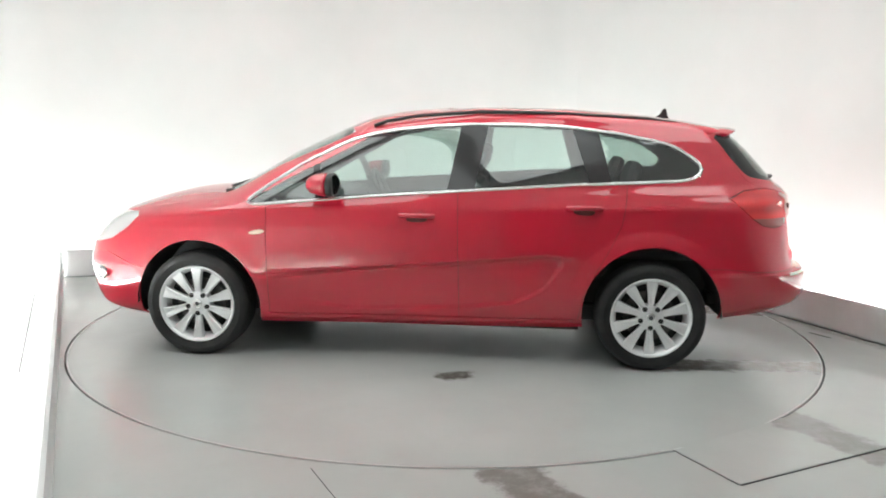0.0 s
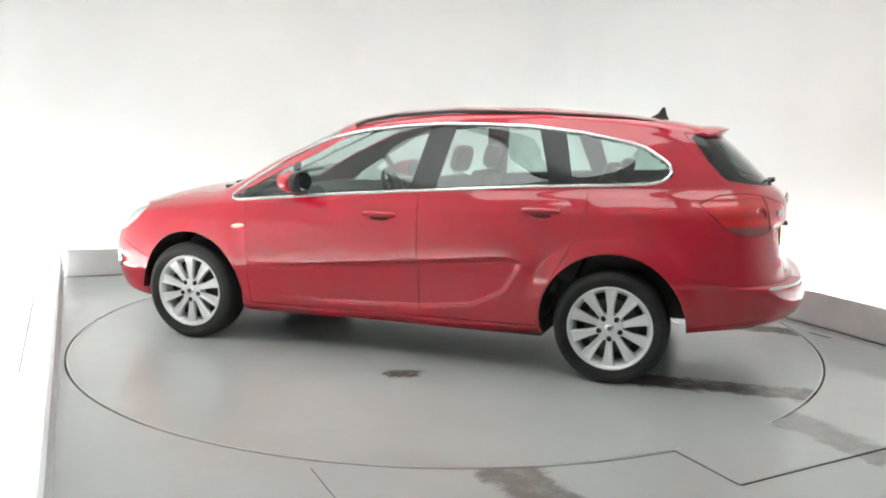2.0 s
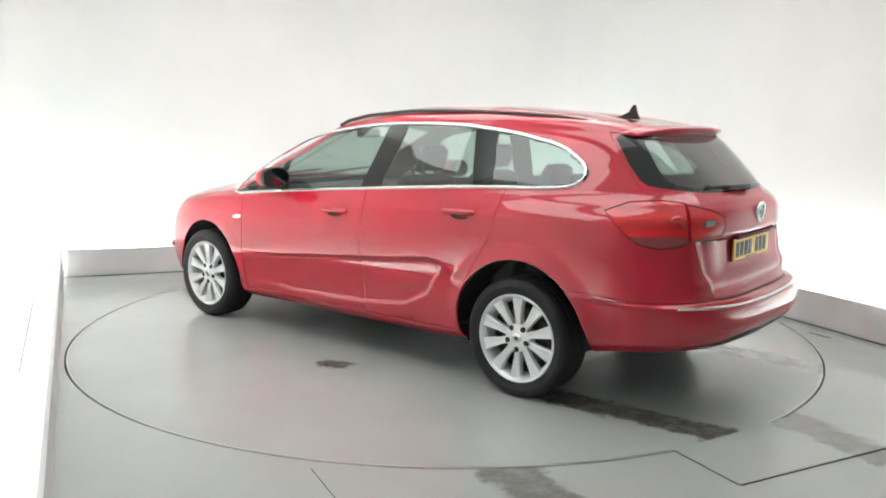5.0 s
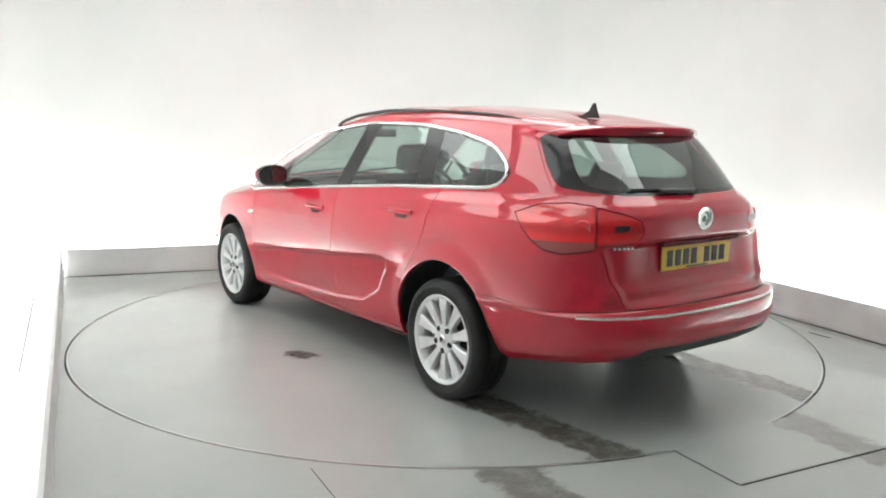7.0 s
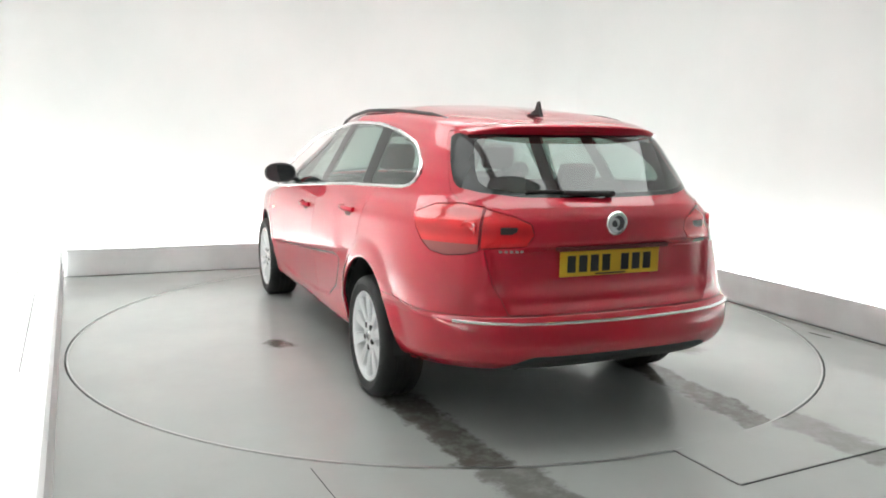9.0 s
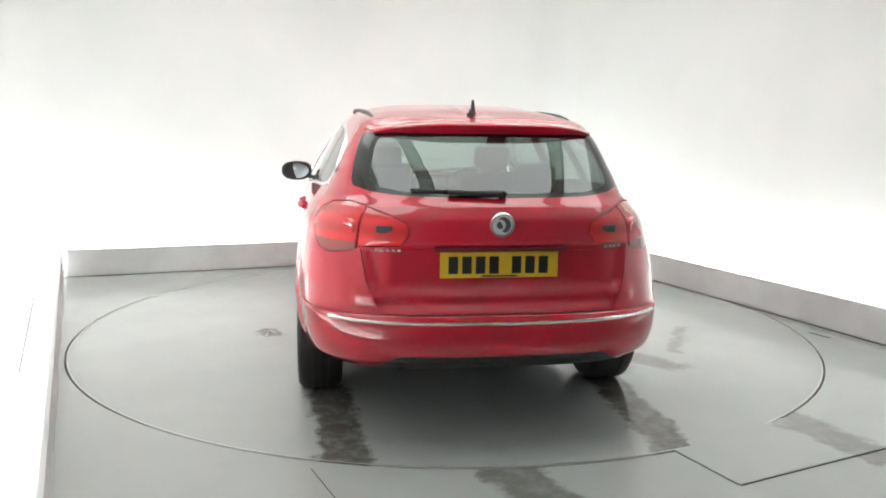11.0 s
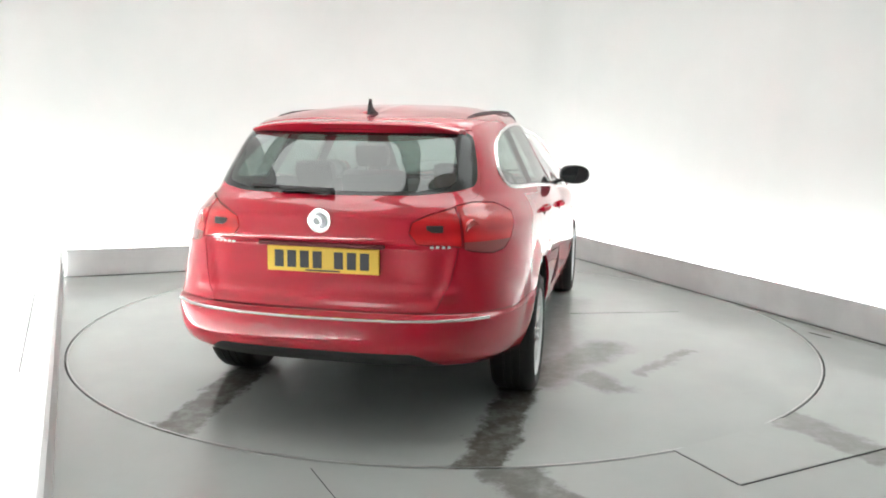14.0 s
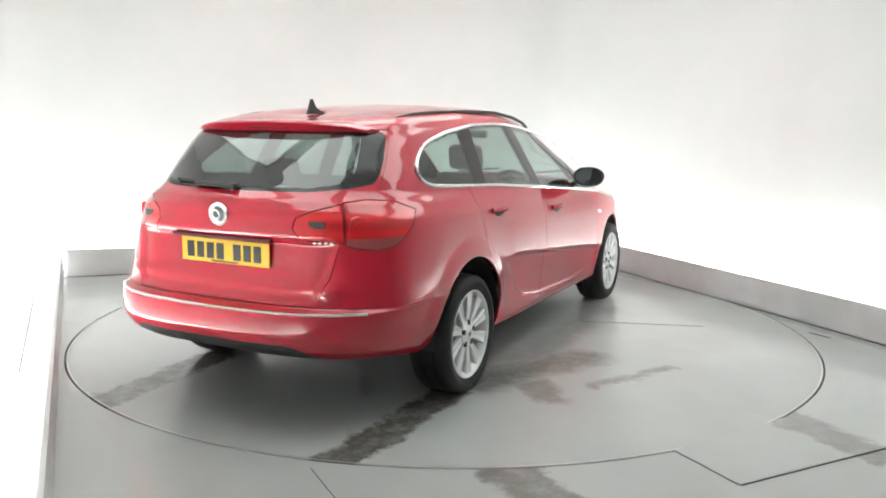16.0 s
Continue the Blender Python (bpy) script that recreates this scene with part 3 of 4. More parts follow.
def skin_fields(f):
    """All the fields along which the skin is parted."""
    x, y, z, v, tag, w = (f(k) for k in ("x", "y", "z", "v", "tag", "w"))
    side = (tag > 0.55) & (tag < 2.75) & (y > 0.3)
    front, back = tag < 0.95, tag > 2.15
    big = lambda cond, g: np.where(cond, g, 1.0)
    out = {}
    out["arch_f"] = big(y > 0.45, np.hypot(x - AXLE, z - ARCHES[0][1]) - ARCHES[0][2])
    out["arch_r"] = big(y > 0.45, np.hypot(x + AXLE, z - ARCHES[1][1]) - ARCHES[1][2])
    out["dlo"] = big(side, polygon_distance(DLO, x, z))
    for i, (a, b) in enumerate(PILLARS):
        out["pillar%d" % i] = line_side(a, b, x, z)
    edge = 0.60 - 0.055 * (v - 9)
    out["screen"] = big(tag < 1.0, np.maximum(np.maximum(9.10 - v, v - 10.88) * 0.2, y - edge))
    out["rear_pane"] = big(back & (x < -1.6), polygon_distance(REAR_PANE, w, z))
    out["pane_clear"] = big(back & (x < -1.6), polygon_distance(PANE_CLEAR, w, z))
    out["lamp_out"] = big(back, polygon_distance(LAMP_OUT, w, z))
    out["lamp_low"] = np.where(out["lamp_out"] < 0.02, z - 0.889, 1.0)
    out["lamp_in"] = big(back, polygon_distance(LAMP_IN, w, z))
    out["headlamp"] = big(front & (y > 0.30), polygon_distance(HEADLAMP, x, z))
    out["fog"] = big(front & (y > 0.45), polygon_distance(FOG, x, z))
    out["door_f"] = x - (0.905 + 0.02 * (z - 0.5))
    out["door_b"] = x + 0.225 - 0.03 * (z - 0.6)
    xs = np.interp(z, [p[1] for p in DOOR_REAR[::-1]], [p[0] for p in DOOR_REAR[::-1]])
    out["door_r"] = x - xs
    out["sill"] = z - (0.268 + 0.008 * (0.9 - x))
    out["bumper_r"] = z - 0.588 - 0.02 * step((x + 2.0) / 0.3)
    out["bumper_f"] = z - (0.60 - 0.35 * np.clip(1.95 - x, 0, 1))
    ty = np.interp(z, [.55, .62, .72, .86, .87, 1.04, 1.06, 1.12, 1.25, 1.37, 1.40], [.50, .53, .575, .60, .60, .60, .62, .665, .65, .62, .60])
    out["tailgate"] = np.where(back & (x < -1.6), np.maximum(np.where(z > .862, w - np.interp(z, [.862, 1.045, 1.07, 1.10, 1.22, 1.35], [.791, .791, 1.0, 1.07, 1.14, 1.2]), y - ty), np.maximum(0.592 - z, z - 1.368)), 1.0)
    out["hood"] = big(front | (x > 0.9), np.maximum(np.maximum(6.75 - v, v - 9.02) * 0.1, y - np.interp(x, [.9, 1.3, 1.9, 2.2], [.74, .73, .66, .55])))
    out["roof"] = np.maximum(11.45 - v, 0) * 0.06 - np.maximum(v - 11.45, 0) * 0.06 + 1e-9
    out["diffuser"] = big(back & (x < -1.7), z - (0.425 - 0.14 * step((y - 0.42) / 0.25)))
    return out


CUT_ORDER = ("arch_f", "arch_r", "dlo", "pillar0", "pillar1", "pillar2", "pillar3", "pillar4", "pillar5", "screen", "rear_pane", "pane_clear", "lamp_out", "lamp_low", "lamp_in", "headlamp", "fog",
             "hood", "roof", "diffuser", "door_f", "door_b", "door_r", "sill", "bumper_r", "bumper_f", "tailgate")
BANDED = ("hood", "door_f", "door_b", "door_r", "sill", "bumper_r", "bumper_f", "tailgate")


def part_skin(skin):
    """Cuts the skin and returns a panel name for every triangle."""
    for key in CUT_ORDER:
        for off in ((-GAP, GAP) if key in BANDED else (0.0, 0.005) if key in ("lamp_out", "lamp_in") else (0.0,)):
            skin.cut(skin_fields(skin.field)[key] - off)
    A, T = skin.A, skin.T
    C = A[T].mean(1)
    cen = {"x": C[:, 0], "y": C[:, 1], "z": C[:, 2], "v": C[:, 6], "tag": C[:, 7], "w": C[:, 1] + C[:, 0] + 2.3}
    g = skin_fields(lambda k: cen[k])
    x, y, z, v, tag = (cen[k] for k in ("x", "y", "z", "v", "tag"))
    name = np.full(len(T), "body_side", dtype=object)
    low = v < 9.15
    mid_x = (x < AXLE) & (x > -AXLE)
    name[(g["roof"] < 0)] = "roof"
    fender = (x > 0.9) & low & (g["door_f"] > 0)
    name[fender] = "front_wing"
    doors = low & (g["sill"] > 0) & (g["door_f"] < 0) & (tag < 2.1)
    name[doors & (g["door_b"] > 0)] = "front_door"
    name[doors & (g["door_b"] < 0) & (g["door_r"] > 0)] = "rear_door"
    name[low & (g["sill"] < 0) & mid_x] = "sill"
    name[(g["bumper_r"] < 0) & (x < -AXLE)] = "rear_bumper"
    name[(g["bumper_f"] < 0) & (x > AXLE)] = "front_bumper"
    name[g["hood"] < 0] = "bonnet"
    name[g["tailgate"] < 0] = "tailgate"
    name[(g["diffuser"] < 0) & (name == "rear_bumper")] = "rear_diffuser"
    # dark joints between panels
    near = lambda k: np.abs(g[k]) < GAP
    joint = (near("door_f") & low & (g["sill"] > -GAP)) | (near("door_b") & low & (g["sill"] > -GAP)) | (near("door_r") & low & (g["sill"] > -GAP))
    joint |= near("sill") & mid_x & low & (x < 0.905) & (g["door_r"] > 0)
    joint |= near("bumper_r") & (x < -AXLE)
    joint |= near("bumper_f") & (x > AXLE) & (y > 0.3)
    joint |= near("hood") & (v < 9.0) | near("tailgate")
    name[joint] = "panel_gap"
    name[g["headlamp"] < 0] = "headlamp"
    name[g["fog"] < 0] = "fog_lamp"
    name[(np.minimum(g["lamp_out"], g["lamp_in"]) < 0.005)] = "panel_gap"
    name[(g["lamp_out"] < 0)] = "tail_lamp"
    name[(g["lamp_out"] < 0) & (g["lamp_low"] < 0)] = "lamp_base"
    name[(g["lamp_in"] < 0)] = "gate_lamp"
    name[g["screen"] < 0] = "windscreen"
    name[g["rear_pane"] < 0] = "window_border"
    name[g["pane_clear"] < 0] = "rear_window"
    # the side windows and the black pillars between them
    inside = g["dlo"] < 0
    p = [g["pillar%d" % i] for i in range(6)]
    name[inside] = "pillar_trim"
    deep = g["dlo"] < -0.012
    ahead = [q < 0 for q in p]
    name[inside & deep & ahead[1]] = "vent_window"
    name[inside & deep & ~ahead[0] & ahead[2]] = "front_door_window"
    name[inside & deep & ~ahead[3] & ahead[4]] = "rear_door_window"
    name[inside & deep & ~ahead[5]] = "quarter_window"
    name[(g["arch_f"] < 0) | (g["arch_r"] < 0)] = "gone"
    return name


def skin_mesh(name, A, T, mats, thick=0.0):
    """A mesh from skin triangles, with the skin's own normals, thickened inwards where wanted."""
    used = np.unique(T)
    remap = np.full(len(A), -1)
    remap[used] = np.arange(len(used))
    V, N, F = A[used, :3], A[used, 3:6], remap[T]
    me = bpy.data.meshes.new(name)
    if thick:
        n = len(V)
        edges = {}
        for a, b, c in F.tolist():
            for e in ((a, b), (b, c), (c, a)):
                edges[e] = 1
        rim = [(a, b) for a, b in edges if (b, a) not in edges]
        inner = V - N * thick
        side = [(b, a, a + n) for a, b in rim] + [(b, a + n, b + n) for a, b in rim]
        faces = np.concatenate([F, F[:, ::-1] + n, np.array(side)]) if rim else np.concatenate([F, F[:, ::-1] + n])
        me.from_pydata(np.concatenate([V, inner]).tolist(), [], faces.tolist())
        normals = np.concatenate([N, -N])
        mat_i = [0] * len(F) + [1] * len(F) + [0] * len(side if rim else [])
    else:
        me.from_pydata(V.tolist(), [], F.tolist())
        normals, mat_i = N, [0] * len(F)
    for m in mats:
        me.materials.append(m)
    me.polygons.foreach_set("material_index", mat_i)
    me.polygons.foreach_set("use_smooth", [i < (2 * len(F) if thick else len(F)) for i in range(len(me.polygons))])
    nv = len(F) * 3
    loops = np.zeros((len(me.loops), 3))
    vi = np.zeros(len(me.loops), int)
    me.loops.foreach_get("vertex_index", vi)
    loops[:] = normals[vi]
    if thick:
        loops[2 * nv:] = 0
    me.normals_split_custom_set(loops.tolist())
    return me


# ---- wheels ----
def build_wheel(parent, x, side):
    """A wheel with its outer face at y = side * 0.88."""
    wheel = new("wheel")
    wheel.parent = parent
    wheel.matrix_basis = pose(x, side * (TRACK + (0.036 if x > 0 else 0.004)), HUB_Z, -90 * side, 0, 0)
    tagged(wheel, "silver ten-spoke alloy wheel with black tyre")
    bm = bmesh.new()
    R = TYRE_R
    lathe(bm, [(0.228, -0.095), (0.245, -0.108), (0.285, -0.112), (R - 0.012, -0.100), (R - 0.003, -0.085), (R, -0.06), (R, -0.042), (R - 0.007, -0.040), (R - 0.007, -0.034), (R, -0.032), (R, -0.004), (R - 0.007, -0.002),
               (R - 0.007, 0.004), (R, 0.006), (R, 0.034), (R - 0.007, 0.036), (R - 0.007, 0.042), (R, 0.044), (R, 0.06), (R - 0.003, 0.085), (R - 0.012, 0.100), (0.287, 0.111), (0.270, 0.113), (0.266, 0.110), (0.245, 0.109), (0.232, 0.100), (0.228, 0.092)], 72)
    part("tyre", bm, RUBBER, wheel, "black rubber tyre", True)
    bm = bmesh.new()
    lathe(bm, [(0.200, -0.09), (0.205, 0.05), (0.213, 0.075), (0.222, 0.090), (0.231, 0.098), (0.233, 0.102), (0.229, 0.106), (0.221, 0.103), (0.214, 0.094), (0.206, 0.082), (0.196, 0.06), (0.190, -0.09), (0.200, -0.09)], 72)
    part("rim", bm, ALLOY, wheel, "polished silver alloy rim", True)
    bm = bmesh.new()
    lathe(bm, [(0.001, 0.02), (0.150, 0.02), (0.150, -0.01), (0.001, -0.01)], 48)
    part("brake_disc", bm, DISC, wheel, "worn steel brake disc", True)
    # black plate set forward to stand for the shade between the spokes
    bm = bmesh.new()
    lathe(bm, [(0.203, 0.012), (0.150, 0.006), (0.001, 0.005)], 48)
    part("back_plate", bm, BLACK, wheel)
    bm = bmesh.new()
    lathe(bm, [(0.001, 0.090), (0.060, 0.0895), (0.072, 0.086), (0.077, 0.074), (0.079, 0.035)], 48)
    part("hub", bm, ALLOY, wheel, "silver alloy hub", True)
    spoke = None
    for k in range(10):
        if spoke is None:
            bm = bmesh.new()
            prof = []
            for r, half, top in ((0.060, 0.016, 0.083), (0.085, 0.0185, 0.086), (0.12, 0.0205, 0.090), (0.16, 0.0265, 0.093), (0.195, 0.032, 0.094), (0.216, 0.037, 0.095)):
                prof.append([bm.verts.new(co) for co in ((r, -half, top - 0.030), (r, -half, top - 0.006), (r, -half + 0.005, top), (r, 0, top - 0.0035), (r, half - 0.005, top), (r, half, top - 0.006), (r, half, top - 0.030))])
            for a, b in zip(prof, prof[1:]):
                for i in range(7):
                    j = (i + 1) % 7
                    bm.faces.new((a[i], a[j], b[j], b[i]))
            bm.faces.new(prof[0])
            bm.faces.new(prof[-1][::-1])
            spoke = part("spoke", bm, ALLOY, wheel)
            spoke.matrix_basis = pose(0, 0, 0, 0, 0, 18)
        else:
            ob = new("spoke", spoke.data)
            ob.parent = wheel
            ob.matrix_basis = pose(0, 0, 0, 0, 0, 18 + 36 * k)
    bolt = None
    for k in range(5):
        a = radians(90 + 72 * k)
        if bolt is None:
            bm = bmesh.new()
            lathe(bm, [(0.001, 0.0915), (0.0145, 0.0915), (0.0150, 0.080), (0.001, 0.0795)], 14)
            bolt = part("bolt_recess", bm, INK, wheel, "dark wheel bolt recess")
            bolt.matrix_basis = pose(0.060 * math.cos(a), 0.060 * math.sin(a), 0)
        else:
            ob = new("bolt_recess", bolt.data)
            ob.parent = wheel
            ob.matrix_basis = pose(0.060 * math.cos(a), 0.060 * math.sin(a), 0)
    bm = bmesh.new()
    lathe(bm, [(0.001, 0.096), (0.020, 0.095), (0.027, 0.092), (0.029, 0.086)], 28)
    part("centre_cap", bm, CHROME, wheel, "round silver centre cap", True)
    bm = bmesh.new()
    lathe(bm, [(0.001, 0.0975), (0.012, 0.0972), (0.013, 0.094)], 20)
    part("cap_emblem", bm, SMOKE_GREY, wheel)
    return wheel


SMOKE_GREY = material("grey_emblem", (0.12, 0.12, 0.13), 0.3, 0.6)


# ---- the car ----
def build_car():
    skin = Skin()
    names = part_skin(skin)
    A, T = skin.A, skin.T
    # outward winding
    c = A[T]
    fn = np.cross(c[:, 1, :3] - c[:, 0, :3], c[:, 2, :3] - c[:, 0, :3])
    flip = (fn * c[:, :, 3:6].mean(1)).sum(1) < 0
    T = T.copy()
    T[flip] = T[flip][:, ::-1]
    area = np.linalg.norm(fn, axis=1)
    good = area > 1e-10
    T, names = T[good], names[good]
    B = A.copy()
    B[:, 1] *= -1
    B[:, 4] *= -1
    car = new("estate_car")
    tagged(car, "glossy red five-door estate car on the turntable", "car")

    def halves(key, both):
        t = T[names == key]
        if both:
            n = len(A)
            yield 0, np.concatenate([A, B]), np.concatenate([t, t[:, ::-1] + n])
        else:
            yield 1, A, t
            yield -1, B, t[:, ::-1]

    def panel(key, mats, both=False, thick=0.0, label="", parents=None):
        made = {}
        for s, a, t in halves(key, both):
            if not len(t):
                continue
            ob = new(key, skin_mesh(key, a, t, mats, thick))
            ob.parent = parents[s] if parents else car
            if label:
                tagged(ob, label)
            made[s] = ob
        return made

    def pieces(t):
        """The connected runs of a set of triangles."""
        root = {}

        def find(i):
            while root[i] != i:
                root[i] = root[root[i]]
                i = root[i]
            return i
        for tri in t.tolist():
            for i in tri:
                root.setdefault(i, i)
            r = find(tri[0])
            for i in tri[1:]:
                root[find(i)] = r
        sets = {}
        for tri in t.tolist():
            sets.setdefault(find(tri[0]), []).append(tri)
        return [np.array(q) for q in sets.values() if len(q) > 5]

    red = [PAINT, TRIM]
    panel("roof", [PAINT, LINER], True, 0.02)
    panel("bonnet", red, True, 0.012)
    gate = panel("tailgate", red, True, 0.014, "red tailgate with a number plate recess")
    panel("front_bumper", red, True, 0.008, "red front bumper")
    bumper = panel("rear_bumper", red, True, 0.008, "red rear bumper with a chrome strip")
    panel("rear_diffuser", [BLACK, BLACK], True, 0.008, "black plastic lower bumper edge")
    panel("body_side", red, False, 0.012)
    wing = panel("front_wing", red, False, 0.008)
    door_f = panel("front_door", red, False, 0.014)
    door_r = panel("rear_door", red, False, 0.014)
    panel("sill", red, False, 0.01)
    # joints lie a little below the panels
    for s, a, t in halves("panel_gap", False):
        a = a.copy()
        a[:, :3] -= a[:, 3:6] * 0.007
        for piece in pieces(t):
            ob = new("panel_gap", skin_mesh("panel_gap", a, piece, [SEAM]))
            ob.parent = car
    panel("pillar_trim", [GLOSS_BLACK, TRIM], False, 0.012, "gloss black window pillar trim")
    panel("windscreen", [GLASS], True, 0, "green tinted windscreen")
    pane = panel("rear_window", [REAR_GLASS], True, 0, "tinted heated rear window", {0: gate[0]})
    panel("window_border", [GLOSS_BLACK, TRIM], True, 0.006, "black printed border of the rear window", {0: gate[0]})
    panel("vent_window", [GLASS], False, 0, "", door_f)
    panel("front_door_window", [GLASS], False, 0, "", door_f)
    panel("rear_door_window", [GLASS], False, 0, "", door_r)
    panel("quarter_window", [GLASS], False, 0)
    lamps = panel("tail_lamp", [LAMP, TRIM], False, 0.015, "red tail lamp lens")
    panel("lamp_base", [LOWER_LENS, TRIM], False, 0.012, "smoky lower lens strip", lamps)
    panel("gate_lamp", [LAMP, TRIM], False, 0.015, "red lamp lens on the tailgate", {1: gate[0], -1: gate[0]})
    heads = panel("headlamp", [LENS, TRIM], False, 0.015, "clear headlamp lens")
    panel("fog_lamp", [GLOSS_BLACK, TRIM], False, 0.012, "dark front fog lamp surround")

    def on_side(x, z, s, out=0.0):
        return Vector((x, s * (skin.side_y(x, z) + out), z))

    def on_rear(y, z, out=0.0):
        return Vector((skin.rear_x(y, z) - out, y, z))

    # chrome round the side windows
    fine = []
    for (ax, az), (bx, bz) in zip(DLO, DLO[1:] + DLO[:1]):
        n = max(1, int(math.hypot(bx - ax, bz - az) / 0.03))
        fine += [(ax + (bx - ax) * k / n, az + (bz - az) * k / n) for k in range(n)]
    for _ in range(2):
        fine = [((fine[i - 1][0] + 2 * q[0] + fine[(i + 1) % len(fine)][0]) / 4, (fine[i - 1][1] + 2 * q[1] + fine[(i + 1) % len(fine)][1]) / 4) for i, q in enumerate(fine)]
    ys = [skin.side_y(*q) for q in fine]
    for _ in range(4):
        ys = [(ys[i - 1] + 2 * ys[i] + ys[(i + 1) % len(ys)]) / 4 for i in range(len(ys))]
    for s in (1, -1):
        bm = bmesh.new()
        tube(bm, [(x, s * (y + 0.002), z) for (x, z), y in zip(fine, ys)], 0.0095, 8, True)
        part("window_surround", bm, CHROME, car, "bright chrome strip round the side windows", True)

    # roof rails
    rail = [(.33, 1.395), (.25, 1.425), (.06, 1.458), (-.31, 1.486), (-.56, 1.487), (-.82, 1.482), (-1.1, 1.470), (-1.32, 1.457), (-1.48, 1.436), (-1.56, 1.415)]
    for s in (1, -1):
        bm = bmesh.new()
        tube(bm, [(x, s * np.interp(-x, [-.33, .3, 1.56], [.525, .548, .505]), z - 0.011) for x, z in rail], 0.0095, 10, flat=1.15)
        part("roof_rail", bm, BLACK, car, "black roof rail", True)

    # fin aerial
    bm = bmesh.new()
    shape = [(-1.38, 1.444), (-1.43, 1.458), (-1.475, 1.480), (-1.500, 1.520), (-1.515, 1.521), (-1.527, 1.475), (-1.545, 1.440)]
    rows = [[bm.verts.new((x, y * (1.0 if i in (0, 1, 5, 6) else 0.5), z)) for i, (x, z) in enumerate(shape)] for y in (0.009, -0.009)]
    bm.faces.new(rows[0])
    bm.faces.new(rows[1][::-1])
    for i in range(len(shape)):
        j = (i + 1) % len(shape)
        bm.faces.new((rows[0][i], rows[1][i], rows[1][j], rows[0][j]))
    box(bm, -1.47, 0, 1.452, 0.11, 0.030, 0.012, 0.004)
    part("aerial", bm, BLACK, car, "black fin aerial", True)

    # roof spoiler
    bm = bmesh.new()
    rows = []
    for k in range(49):
        e = -1 + 2 * k / 48
        y, e = 0.522 * e, abs(e)
        tip = -1.900 + 0.110 * e**4
        zc = 1.404 - 0.010 * e**2 - 0.026 * e**5
        th = 0.024 + 0.028 * (1 - e**6)
        rows.append([bm.verts.new(q) for q in ((-1.60, y * 1.05, zc + 0.014 - 0.018 * e**4), (-1.74, y * 1.04, zc + 0.010 - 0.010 * e**4), (tip + 0.04, y, zc + 0.004), (tip + 0.004, y, zc - 0.005), (tip, y, zc - 0.012), (tip + 0.045, y, zc - th), (-1.74, y * 1.05, zc - 0.058))])
    for a, b in zip(rows, rows[1:]):
        for i in range(7):
            bm.faces.new((a[i], a[(i + 1) % 7], b[(i + 1) % 7], b[i]))
    bm.faces.new(rows[0])
    bm.faces.new(rows[-1][::-1])
    spoiler = part("spoiler", bm, PAINT, car, "red roof spoiler", True)
    bm = bmesh.new()
    box(bm, -1.872, 0, 1.372, 0.006, 0.26, 0.012, 0.002)
    part("brake_light", bm, SMOKE, spoiler, "dark red high brake light")

    # door handles: red grips over cups whose shade is a dark red colour
    for s in (1, -1):
        for door, hx, hz in ((door_f[s], 0.02, 0.862), (door_r[s], -0.94, 0.925)):
            bm = bmesh.new()
            q = on_side(hx, hz - 0.012, s, 0.001)
            g = bmesh.ops.create_uvsphere(bm, u_segments=20, v_segments=10, radius=1)["verts"]
            for v in g:
                v.co = Vector((q.x + v.co.x * 0.062, q.y + v.co.y * 0.004, q.z + v.co.z * 0.024))
            handle = part("cup_shade", bm, SEAM, door, "handle hollow with its shade in dark red", True)
            bm = bmesh.new()
            pts = []
            for k in range(9):
                t = k / 8
                pts.append(on_side(hx + 0.10 - 0.20 * t, hz + 0.010 + 0.004 * math.sin(math.pi * t), s, 0.006 + 0.030 * math.sin(math.pi * t)**0.6))
            tube(bm, pts, 0.013, 10, flat=1.1)
            part("door_handle", bm, PAINT, door, "red door handle", True)

    # side repeaters
    for s in (1, -1):
        bm = bmesh.new()
        q = on_side(0.965, 0.757, s)
        g = bmesh.ops.create_uvsphere(bm, u_segments=20, v_segments=10, radius=1)["verts"]
        for v in g:
            v.co = Vector((q.x + v.co.x * 0.048, q.y + v.co.y * 0.008, q.z + v.co.z * 0.014 - v.co.x * 0.006))
        part("side_repeater", bm, ORANGE, wing[s], "pale side indicator lens", True)

    # door mirrors
    for s in (1, -1):
        bm = bmesh.new()
        g = bmesh.ops.create_uvsphere(bm, u_segments=28, v_segments=16, radius=1)["verts"]
        for v in g:
            px, py, pz = v.co
            px = px if px > 0 else px * 0.30
            sq = lambda a: math.copysign(abs(a)**0.8, a)
            v.co = Vector((0.545 + px * 0.115, s * (0.945 + sq(py) * 0.105 - px * 0.03), 1.045 + sq(pz) * 0.066 * (1 - 0.15 * py)))
        cap = part("mirror_cap", bm, PAINT, door_f[s], "red painted mirror cap", True)
        bm = bmesh.new()
        lathe(bm, [(1.00, -0.018), (1.06, -0.014), (1.08, -0.006), (1.06, 0.008), (0.98, 0.018), (0.92, 0.016), (0.90, 0.008), (0.001, 0.007)], 32)
        for v in bm.verts:
            a, b, h = v.co
            v.co = Vector((0.503 - h, s * (0.945 + math.copysign(abs(a)**0.85, a) * 0.104), 1.045 + math.copysign(abs(b)**0.85, b) * 0.066))
        part("mirror_housing", bm, BLACK, cap, "black mirror rim", True)
        bm = bmesh.new()
        lathe(bm, [(0.88, 0.0), (0.001, 0.0005)], 32)
        for v in bm.verts:
            a, b, h = v.co
            v.co = Vector((0.492 - h + 0.020 * a - 0.003 * b, s * (0.945 + a * 0.103), 1.045 + b * 0.064))
